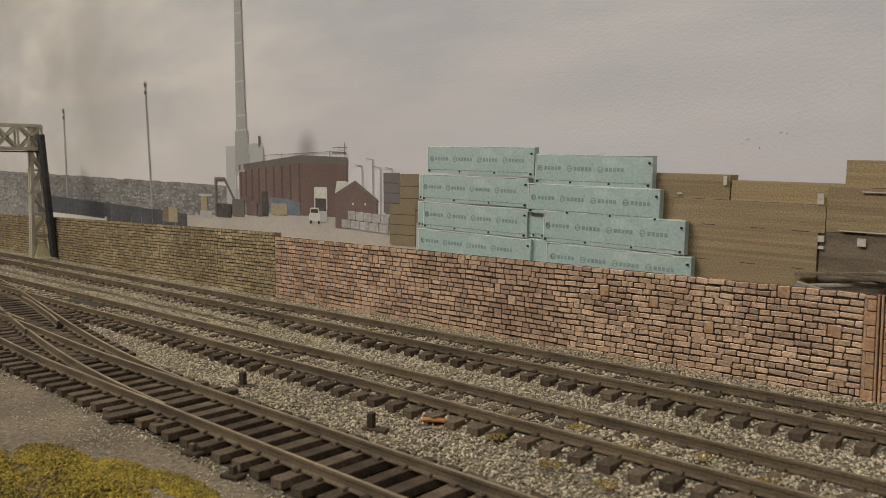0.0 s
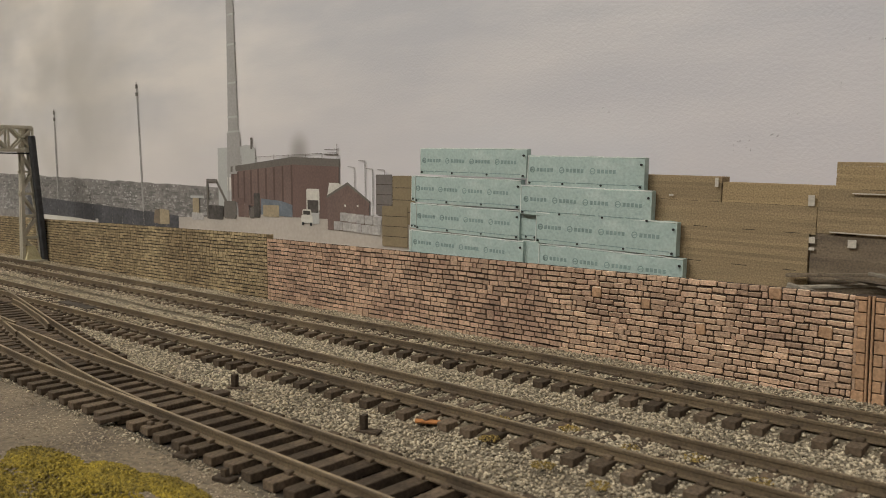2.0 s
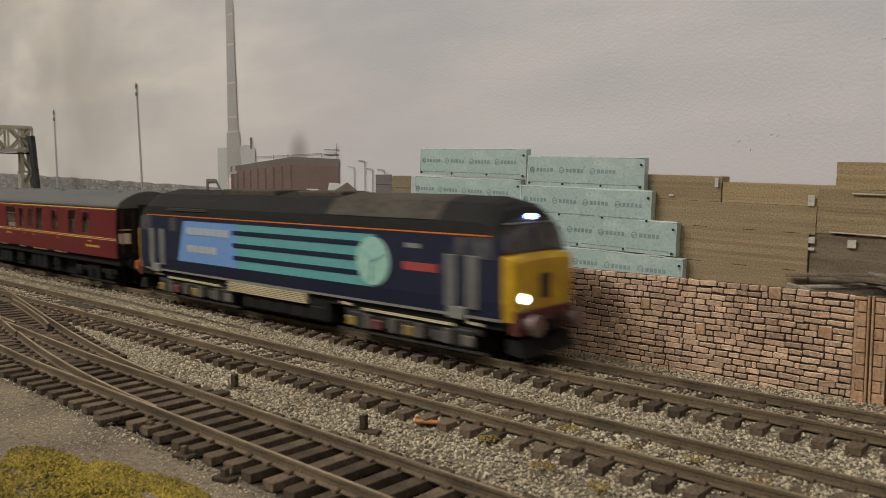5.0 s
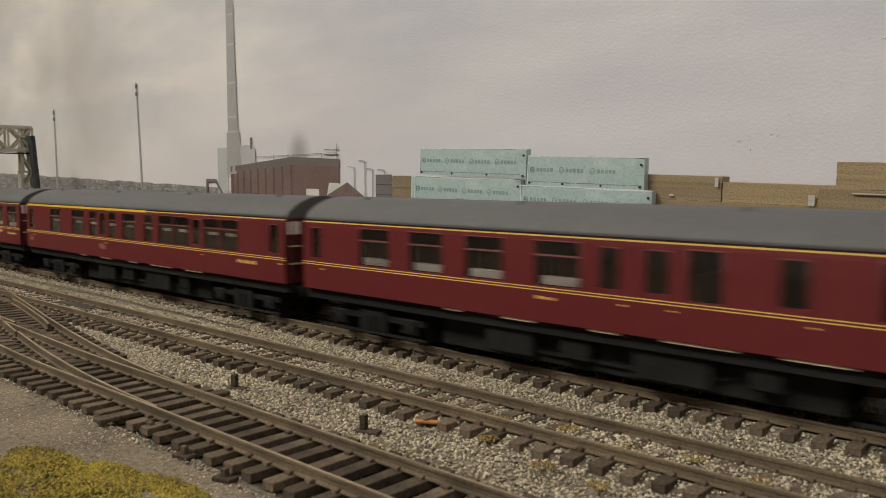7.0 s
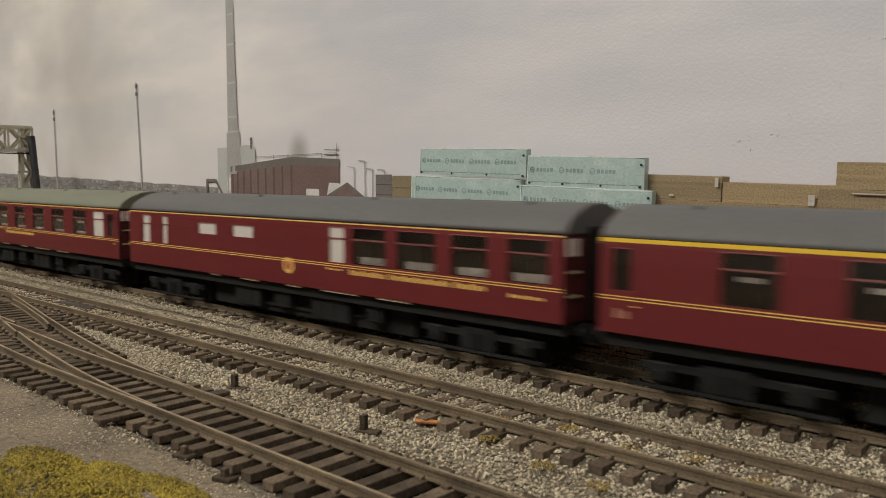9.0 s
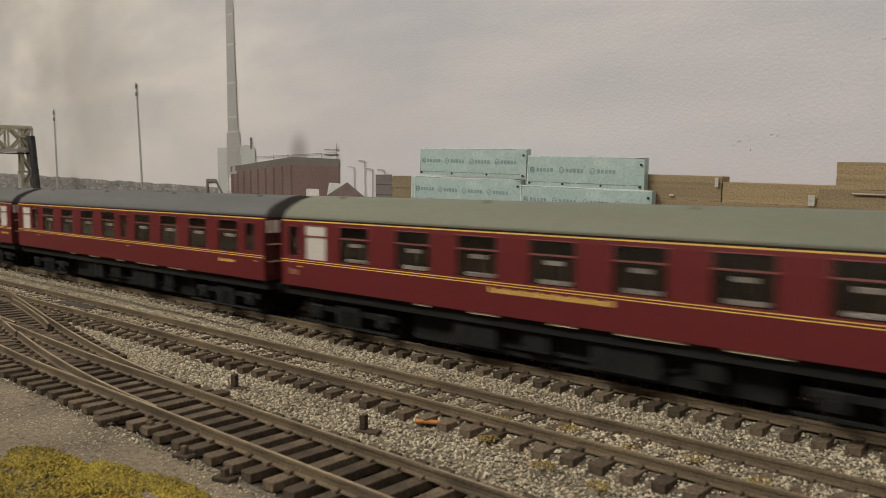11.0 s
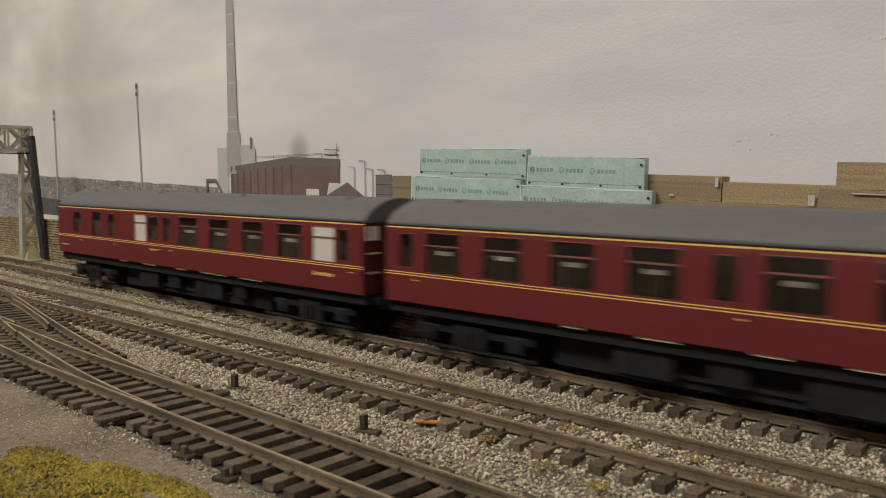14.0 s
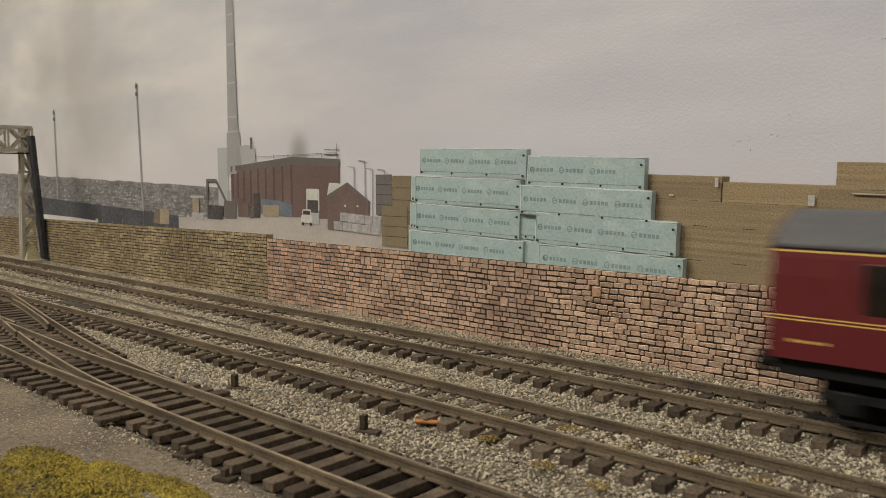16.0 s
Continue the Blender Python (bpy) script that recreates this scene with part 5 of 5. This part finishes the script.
            rod(bm, (u1 + 0.8, -18.9, 24.3), (u1 + 2.2, -18.9, 24.3), 0.25, 0.25, 6)
            part("door_handle", bm, M_GOLD, th)
    # underframe
    bm = bmesh.new()
    box(bm, 0.6, L_BODY - 0.6, -16.9, 16.9, 12.6, 16.6, 0.2)
    part("solebar", bm, M_BLACK, th)
    # cream strips for steps and labels, with the light they catch painted in
    for u, w in ((73, 7), (97, 12), (128, 9), (150, 20), (181, 16)):
        bm = bmesh.new()
        side_strip(bm, u, u + w, 15.9, 16.5, -1, 18.2)
        part("step_edge", bm, M_STEP, th, "cream step edge with painted highlight")
    for u, w, z0 in ((88, 18, 4.5), (116, 10, 6.0), (140, 22, 4.2), (172, 8, 6.5)):
        bm = bmesh.new()
        box(bm, u, u + w, -15.5, -8, z0, 12.8, 0.5)
        box(bm, u, u + w, 8, 15.5, z0, 12.8, 0.5)
        for i in range(1, 3):
            box(bm, u + w * i / 3 - 0.3, u + w * i / 3 + 0.3, -15.8, -15.2, z0 + 0.8, 12.2)
        part("battery_box", bm, M_BLACK, th)
    # added dark boxes block the view and light below, standing for deep shade
    bm = bmesh.new()
    box(bm, 66, 193, -11.5, 11.5, 2.6, 12.6, 0.5)
    box(bm, 8, 60, -5.8, 5.8, 3.0, 12.6, 0.5)
    box(bm, 199, 251, -5.8, 5.8, 3.0, 12.6, 0.5)
    part("underfloor_shade_box", bm, M_BLACK, th)
    bm = bmesh.new()
    for side in (-1, 1):
        bar(bm, (78, side * 12, 12.6), (100, side * 12, 6), 1.0)
        bar(bm, (100, side * 12, 6), (160, side * 12, 6), 1.0)
        bar(bm, (160, side * 12, 6), (182, side * 12, 12.6), 1.0)
    part("truss", bm, M_BLACK, th)
    for c in (35.0, L_BODY - 35.0):
        bm = bmesh.new()
        for side in (-1, 1):
            box(bm, c - 25, c + 25, side * 13.5 - 0.8, side * 13.5 + 0.8, 7.2, 9.6, 0.3)
            box(bm, c - 7, c + 7, side * 14.2 - 1.0, side * 14.2 + 1.0, 3.4, 11, 0.4)
            for q in (-18.3, 18.3):
                box(bm, c + q - 3.2, c + q + 3.2, side * 14 - 1.3, side * 14 + 1.3, 4.2, 9.8, 0.5)
                rod(bm, (c + q, side * 15.2, 6.2), (c + q, side * 16.0, 6.2), 1.6, 1.3, 10)
            box(bm, c - 27, c + 27, side * 15.8 - 0.7, side * 15.8 + 0.7, 2.9, 3.6)
            for q in (-2.5, 0, 2.5):
                rod(bm, (c + q, side * 15.1, 4.0), (c + q, side * 15.1, 9.0), 0.9, 0.9, 8)
        box(bm, c - 5, c + 5, -13, 13, 8, 12.8)
        part("bogie", bm, M_BLACK, th, smooth=False)
        for q in (-18.3, 18.3):
            wheelset(th, c + q, 6.1, 6.1)
    return th


SK = [(7, 18.5, "w"), (22.4, 29.2, "d"), (38, 52.5, "b"), (63.7, 78.6, "b"), (88.9, 103.6, "b"), (113.8, 128.6, "b"), (135.2, 141.4, "d"), (150.3, 165.2, "b"), (175.5, 190.3, "b"), (200.6, 215.4, "b"), (225.4, 240, "b"), (246, 252, "d")]
MIRROR = [(L_BODY - b, L_BODY - a, k) for a, b, k in SK][::-1]
BRAKE = [(5, 10, "d"), (32, 47, "b"), (57, 72, "b"), (82, 97, "b"), (109, 124.5, "b"), (131, 137, "d"), (145, 151.5, "d"), (157, 166, "v"), (180, 186.5, "d"), (202, 211, "v"), (219.5, 227.3, "d")]
FIRST = [(4, 9.6, "d"), (34.5, 48.6, "b"), (63.6, 78.8, "b"), (85.5, 93.9, "b"), (97.9, 103.8, "d"), (107.7, 115.8, "b"), (123, 136.7, "b"), (145.6, 154, "b"), (159.6, 172.6, "b"), (173.6, 187.2, "b"), (190, 196.8, "d"), (199.5, 212, "b"), (213, 226.5, "b"), (248.8, 254.8, "d")]
DINER = [(13.5, 20.5, "w"), (32.5, 37, "w"), (64.5, 78.4, "t"), (91.5, 106.2, "t"), (155.3, 163.4, "w"), (168, 185.5, "b"), (191, 209, "b"), (216, 231, "b"), (239, 254, "b")]
OPEN = [(4.5, 10.4, "d"), (14.8, 27, "w"), (35, 50.6, "b"), (64.2, 80.4, "b"), (92.4, 108.6, "b"), (121, 137, "b"), (149, 165, "b"), (177, 193, "b"), (205, 221, "b"), (230, 242, "w"), (247, 253, "d")]
LAST = [(20.4, 29, "d"), (43.4, 53.4, "v"), (62, 68, "d"), (90, 101.6, "w"), (104.6, 113, "d"), (119, 124.2, "d"), (132.8, 148.6, "b"), (158.5, 173.4, "b"), (183.6, 198.2, "b"), (208.4, 223.6, "b"), (230.6, 243.2, "w"), (245.4, 250.8, "d")]

COACHES = [
    coach("maroon brake coach with yellow lining and grey roof", BRAKE, M_ROOF, bars=((224, 240, 21.2, 1.3), (110, 117, 23.3, 1.0)), black_end=True),
    coach("maroon coach with broad yellow band above part of its windows", FIRST, M_ROOF, bars=((5, 10, 20.8, 2.6), (98, 105, 21, 2.8), (226, 240, 22.8, 1.5)), band=((0, 147),), tables=True),
    coach("maroon dining coach with gold crest and lettering bars", DINER, M_ROOF, bars=((167, 186, 23.4, 1.9), (188, 216, 23.4, 1.9), (218, 231, 23.4, 1.9), (240, 253, 22.6, 1.2), (154, 163, 24.4, 0.8)), crest=130.3),
    coach("maroon coach with green-grey roof and white end windows", OPEN, M_ROOF_GREEN, bars=((5, 11, 21, 2.4), (106, 150, 23.4, 1.8)), tables=2),
    coach("maroon corridor coach with yellow lining and grey roof", SK, M_ROOF, bars=((226, 238, 22.6, 1.4),), tables=True),
    coach("maroon corridor coach with yellow lining, white end window", MIRROR, M_ROOF, bars=((243, 254, 22.4, 1.4),), tables=True),
    coach("maroon rear coach with two white windows", LAST, M_ROOF, bars=((231, 243, 21.8, 1.5), (5, 14, 20.6, 0.8), (106, 113, 23.4, 0.9)), tables=True),
]


def diesel():
    """A six-axle diesel locomotive; u from its rear body end (0) to its front (230)."""
    th = thing("diesel_locomotive", "navy diesel locomotive with yellow nose and lit headlights", "locomotive")
    LB = 230.0
    # cross-sections: x, bottom half width, shoulder half width, shoulder z, roof side (y, z), roof top z
    def ring(x, wb, ws, zs, y1, z1, y2, z2, zt):
        return [(x, -wb, 14.0), (x, -ws, 20), (x, -ws, zs), (x, -y1, z1), (x, -y2, z2), (x, 0, zt), (x, y2, z2), (x, y1, z1), (x, ws, zs), (x, ws, 20), (x, wb, 14.0)]
    def full(x, k=1.0):
        return ring(x, 16.6 * k, 17.4 * k, 40.6, 16.4 * k, 44.6, 10.8 * k, 50.4, 52.4)
    front = [full(215), ring(219, 16.5, 17.3, 40.4, 16.2, 44.2, 10.4, 49.6, 51.4), ring(222.6, 16.4, 17.1, 40.0, 15.4, 43.6, 9.8, 47.8, 49.2), ring(224.6, 16.2, 16.9, 39.2, 14.6, 42.6, 9.2, 45.4, 46.4),
             ring(226.3, 15.9, 16.7, 34.2, 15.6, 34.5, 10.0, 34.8, 34.9), ring(229.6, 14.8, 15.5, 33.2, 14.6, 33.8, 9.6, 34.2, 34.3), ring(230.6, 13.9, 14.5, 31.6, 13.6, 32.4, 9.2, 32.8, 33.0)]
    rear = [[(LB - x - 6.0, y, z) for x, y, z in r] for r in front[::-1]]
    rings = rear + front
    bm = bmesh.new()
    vr = [[bm.verts.new(c) for c in r] for r in rings]
    for a, b in zip(vr, vr[1:]):
        for j in range(11):
            bm.faces.new((a[j], b[j], b[(j + 1) % 11], a[(j + 1) % 11]))
    bm.faces.new(vr[0])
    bm.faces.new(vr[-1][::-1])
    body = part("body", bm, M_NAVY, th)
    me = body.data
    me.materials.append(M_LROOF)
    me.materials.append(M_YELLOW)
    for f in me.polygons:
        c = f.center / MM
        if c.z > 40.2 and abs(f.normal.x) < 0.9 and f.normal.z > 0.1:
            f.material_index = 1
        if (c.x > 226.4 or c.x < -2.4) and c.z > 12:
            f.material_index = 2
    for s in (-1, 1):
        # windscreens
        bm = bmesh.new()
        pts = [(224.9, s * 0.5, 43.9), (224.95, s * 12.2, 43.0), (225.1, s * 15.2, 40.4), (226.3, s * 15.9, 35.2), (226.35, s * 0.5, 35.2)]
        a = [bm.verts.new(c) for c in pts]
        b = [bm.verts.new((x + 0.4, y, z + 0.1)) for x, y, z in pts]
        bm.faces.new(a), bm.faces.new(b[::-1])
        for j in range(5):
            bm.faces.new((a[j], a[(j + 1) % 5], b[(j + 1) % 5], b[j]))
        part("windscreen", bm, M_DARKGLASS, th, "dark windscreen")
        for u0, u1 in ((212.5, 223.0), (1.0, 11.5)):
            bm = bmesh.new()
            box(bm, u0, u1, s * 17.15 - 0.25, s * 17.15 + 0.25, 33.0, 40.0, 0.1)
            part("cab_window", bm, M_DARKGLASS, th, "dark cab side window")
        for u0, u1 in ((203, 207), (24, 28)):
            bm = bmesh.new()
            box(bm, u0 + 4.4, u1 + 5.4, s * 17.4 - 0.12, s * 17.4 + 0.12, 33.5, 39.6, 0.1)
            part("door_window", bm, M_DARKGLASS, th, "dark door window")
        for u in (203.0, 212.2, 8.5, 18.0):
            bm = bmesh.new()
            for d in (0, 1.7, 3.4):
                box(bm, u + d, u + d + 1.9, s * 17.5 - 0.2 - 0.1 * (d == 1.7), s * 17.5 + 0.2 + 0.1 * (d == 1.7), 17.0, 34.0, 0.15)
            part("door_handrail", bm, M_RAILGREY, th, "dull grey door rail")
        for u in (204, 10):
            bm = bmesh.new()
            box(bm, u, u + 8, s * 17.2 - 0.6, s * 17.2 + 0.6, 13.2, 17.4, 0.3)
            part("door_step", bm, M_GREY, th)
        bm = bmesh.new()
        side_strip(bm, 6, 222, 40.3, 40.75, s, 17.48)
        part("cantrail_line", bm, M_ORANGE, th, "thin orange line")
        bm = bmesh.new()
        side_strip(bm, 4, 226, 14.0, 14.9, s, 17.0)
        part("lower_line", bm, M_GREY, th)
    # side graphics
    for s in (-1, 1):
        y0, y1 = (-17.6, -17.45) if s < 0 else (17.45, 17.6)
        bm = bmesh.new()
        slab(bm, [(35, 20.0), (84, 20.0), (84, 38.6), (41, 38.6)], y0, y1)
        part("blue_panel", bm, M_SKYBLUE, th, "pale blue side panel")
        bm = bmesh.new()
        slab(bm, [(84.1, 20.0), (170, 20.0), (170, 38.6), (84.1, 38.6)], y0, y1)
        part("teal_panel", bm, M_TEALP, th, "teal side panel")
        for z in (23.4, 28.7, 34.0):
            bm = bmesh.new()
            slab(bm, [(81, z), (163, z), (163, z + 1.9), (81, z + 1.9)], s * 17.7 - 0.08, s * 17.7 + 0.08)
            part("navy_stripe", bm, M_NAVY, th)
        bm = bmesh.new()
        rod(bm, (169, s * 17.5, 29.2), (169, s * 17.95, 29.2), 8.6, 8.6, 28)
        part("disc", bm, M_TEALDISC, th, "pale teal disc")
        bm = bmesh.new()
        for a in (0.4, 2.5, 4.6):
            bar(bm, (169, s * 18, 29.2), (169 + 7.4 * math.cos(a), s * 18, 29.2 + 7.4 * math.sin(a)), 0.7, 0.2)
        part("disc_mark", bm, M_TEALP, th)
        for z, u1 in ((32.6, 76), (24.6, 68)):
            bm = bmesh.new()
            u = 44
            while u < u1:
                box(bm, u, u + 3.7, s * 17.7 - 0.1, s * 17.7 + 0.1, z, z + 3.2)
                u += 5.0
            part("lettering_bar", bm, M_SILVER, th, "row of silver bars")
        bm = bmesh.new()
        slab(bm, [(184, 27.4), (200, 27.4), (200, 30.2), (184, 30.2)], y0, y1)
        part("name_plate", bm, M_REDPLATE, th, "red name plate")
        bm = bmesh.new()
        box(bm, 185, 192, s * 17.5 - 0.05, s * 17.5 + 0.05, 35, 36.6)
        part("number_bar", bm, M_GREY, th)
    # roof fittings
    bm = bmesh.new()
    box(bm, 224.6, 225.5, -13.2, 13.2, 43.9, 44.4, 0.1)
    part("brow_strip", bm, M_GREY, th, "thin pale strip above the windscreens")
    bm = bmesh.new()
    box(bm, 60, 100, -9, 9, 50.2, 53.0, 0.4)
    part("fan_housing", bm, M_LROOFPANEL, th, "dusty fan housing")
    bm = bmesh.new()
    arc = [(-16.6, 44.8), (-11.0, 50.7), (0, 52.7), (11.0, 50.7), (16.6, 44.8)]
    for x0, x1 in ((142, 199),):
        a = [bm.verts.new((x0, y, z)) for y, z in arc]
        b = [bm.verts.new((x1, y, z)) for y, z in arc]
        for j in range(4):
            bm.faces.new((a[j], b[j], b[j + 1], a[j + 1]))
    part("roof_panel", bm, M_LROOFPANEL, th, "dusty brown roof panel")
    bm = bmesh.new()
    box(bm, 112, 140, -7, 7, 50.6, 53.0, 0.4)
    part("exhaust_panel", bm, M_LROOFPANEL, th)
    bm = bmesh.new()
    for i in range(7):
        z = 43.0 + i * 0.8
        yy = 17.2 - i * 0.72
        box(bm, 26, 60, -yy - 0.15, -yy + 0.15, z, z + 0.35)
    part("roof_grille", bm, M_LROOFPANEL, th)
    # nose details
    for e, s in ((LB, 1), (-7.0, -1)):
        bm = bmesh.new()
        box(bm, min(e, e + s * 0.8), max(e, e + s * 0.8), -2.6, 2.6, 20.5, 28.5, 0.2)
        part("nose_box", bm, M_SOOT, th, "dark jumper box")
        bm = bmesh.new()
        box(bm, min(e - s * 2, e + s * 1.2), max(e - s * 2, e + s * 1.2), -15.0, 15.0, 9.8, 17.6, 0.4)
        part("buffer_beam", bm, M_REDBEAM, th, "dull red buffer beam")
        for y in (-11.3, 11.3):
            bm = bmesh.new()
            rod(bm, (e, y, 13.4), (e + s * 5, y, 13.4), 1.8, 1.6, 12)
            rod(bm, (e + s * 5, y, 13.4), (e + s * 6.2, y, 13.4), 3.6, 3.4, 18)
            part("buffer", bm, M_BUFFER, th)
        bm = bmesh.new()
        slab(bm, [(e - s * 4, 3.6), (e + s * 2.8, 3.2), (e + s * 0.6, 8.4), (e - s * 4, 8.4)], -13.5, -1.5)
        slab(bm, [(e - s * 4, 3.6), (e + s * 2.8, 3.2), (e + s * 0.6, 8.4), (e - s * 4, 8.4)], 1.5, 13.5)
        part("snow_plough", bm, M_BLACK, th)
        bm = bmesh.new()
        for y in (-5, 4, 7):
            rod(bm, (e + s * 0.6, y, 16), (e + s * 2.4, y + 1, 7), 0.5, 0.5, 6)
        box(bm, min(e, e + s * 4), max(e, e + s * 4), -1.4, 1.4, 11, 14)
        part("hoses", bm, M_BLACK, th)
        bm = bmesh.new()
        box(bm, min(e, e + s * 0.35), max(e, e + s * 0.35), -15.2, 15.2, 31.0, 31.7)
        part("nose_handrail", bm, M_GREY, th)
        for y in (-9.5, 9.5):
            bm = bmesh.new()
            rod(bm, (e, y * 0.9, 25.5), (e + s * 0.6, y * 0.9, 25.5), 1.1, 0.9, 10)
            part("marker_lamp", bm, M_GREY, th)
            bm = bmesh.new()
            rod(bm, (e + s * 0.5, y * 1.35, 17.5), (e + s * 0.5, y * 1.35, 23), 0.3, 0.3, 6)
            part("grab_rail", bm, M_GREY, th)
        bm = bmesh.new()
        box(bm, min(e, e + s * 0.5), max(e, e + s * 0.5), 4.5, 11.5, 17.6, 21.6, 0.2)
        part("cable_socket", bm, M_REDBEAM, th)
        if s < 0:
            bm = bmesh.new()
            box(bm, e - 2.6, e - 1.3, -16, -8.6, 12.2, 16.6, 0.3)
            part("orange_lamp", bm, M_ORANGE, th, "orange tail lamp bracket")
    bm = bmesh.new()
    bmesh.ops.create_uvsphere(bm, u_segments=14, v_segments=8, radius=1.0, matrix=Matrix.Translation((LB + 0.6, -11.2, 21.2)) @ Matrix.Diagonal((0.7, 2.2, 1.6, 1)))
    part("headlight", bm, M_HEADLIGHT, th, "lit white headlight")
    bm = bmesh.new()
    bmesh.ops.create_uvsphere(bm, u_segments=14, v_segments=8, radius=1.0, matrix=Matrix.Translation((225.4, -1.0, 46.2)) @ Matrix.Diagonal((0.8, 2.2, 1.0, 1)))
    part("headlight", bm, M_MARKERLIGHT, th, "lit bluish marker light")
    # underframe, tanks and bogies
    bm = bmesh.new()
    box(bm, -4, LB - 3, -15.5, 15.5, 11, 14.2, 0.2)
    part("underframe", bm, M_BLACK, th)
    bm = bmesh.new()
    box(bm, 84, 142, -15.5, 15.5, 3.2, 12, 0.8)
    for i in range(5):
        box(bm, 86 + i * 11, 95 + i * 11, -16.0, 16.0, 4, 9, 0.4)
    part("fuel_tank", bm, M_BLACK, th)
    bm = bmesh.new()
    for i in range(6):
        box(bm, 76, 130, -17.4, -15.4, 9.8 + i * 0.7, 10.25 + i * 0.7)
    part("cooler_grille", bm, M_STEP, th, "cream slatted grille")
    for c in (46.0, LB - 46.0):
        bm = bmesh.new()
        for s in (-1, 1):
            box(bm, c - 33, c + 33, s * 14.5 - 0.9, s * 14.5 + 0.9, 8.2, 10.6, 0.3)
            for q in (-26, 0, 26):
                box(bm, c + q - 4, c + q + 4, s * 14.9 - 1.2, s * 14.9 + 1.2, 3.6, 9.8, 0.5)
            for q in (-13, 13):
                box(bm, c + q - 5, c + q + 5, s * 14.2 - 1.0, s * 14.2 + 1.0, 5.0, 8.6, 0.4)
            box(bm, c - 36, c + 36, s * 15.6 - 0.5, s * 15.6 + 0.5, 2.4, 3.2)
        part("bogie", bm, M_BOGIE, th, "dark weathered bogie")
        for a, b, z in ((-22, 22, 11.2), (-34, -28, 12.4), (28, 34, 12.4)):
            bm = bmesh.new()
            bar(bm, (c + a, -16.2, z), (c + b, -16.2, z - 0.3), 0.8)
            part("bogie_pipe", bm, M_STEP, th, "dusty cream pipe")
        for q in (-19.5, -6.5, 6.5, 19.5):
            bm = bmesh.new()
            rod(bm, (c + q, -15.9, 4.6), (c + q, -15.9, 9.4), 1.7, 1.7, 10)
            part("spring", bm, M_TRIM, th, "dusty coil spring")
        for q, m in ((-29, M_AXLEBOX), (-15, M_REDBOX), (1, M_AXLEBOX), (15, M_DARKMACH), (28, M_TRIM)):
            bm = bmesh.new()
            box(bm, c + q - 2.6, c + q + 2.6, -16.6, -15.6, 4.4, 8.0, 0.4)
            part("axle_cover", bm, m, th)
        for q in (-26, 0, 26):
            wheelset(th, c + q, 6.9, 6.9)
    return th


LOCO = diesel()

# position of the rear end of the leading coach along the track, in mm
RUN = ((0.0, -1735.0), (2.8, -1142.0), (3.6, -963.5), (4.0, -874.0), (4.2, -831.0), (6.3, -395.0), (6.5, -353.5), (7.0, -251.0), (9.0, 151.0), (12.5, 846.0), (14.5, 1251.0), (16.0, 1552.6))


def run_at(t):
    for (a, xa), (b, xb) in zip(RUN, RUN[1:]):
        if a <= t <= b:
            return xa + (xb - xa) * (t - a) / (b - a)
    return RUN[-1][1]


def motions():
    steps = [k / 5 for k in range(81)]
    for i, c in enumerate(COACHES):
        walk(c, [(t, pose((run_at(t) - i * COACH_PITCH) * MM, 0, 0)) for t in steps])
    walk(LOCO, [(t, pose((run_at(t) + L_BODY + 24.0) * MM, 0, 0)) for t in steps])
    times = [k / 30 for k in range(481)]
    for ob, x, r, z in WHEELSETS:
        walk(ob, [(t, pose(x * MM, 0, z * MM, 0, math.degrees((run_at(t) - RUN[0][1]) / r), 0)) for t in times])


motions()
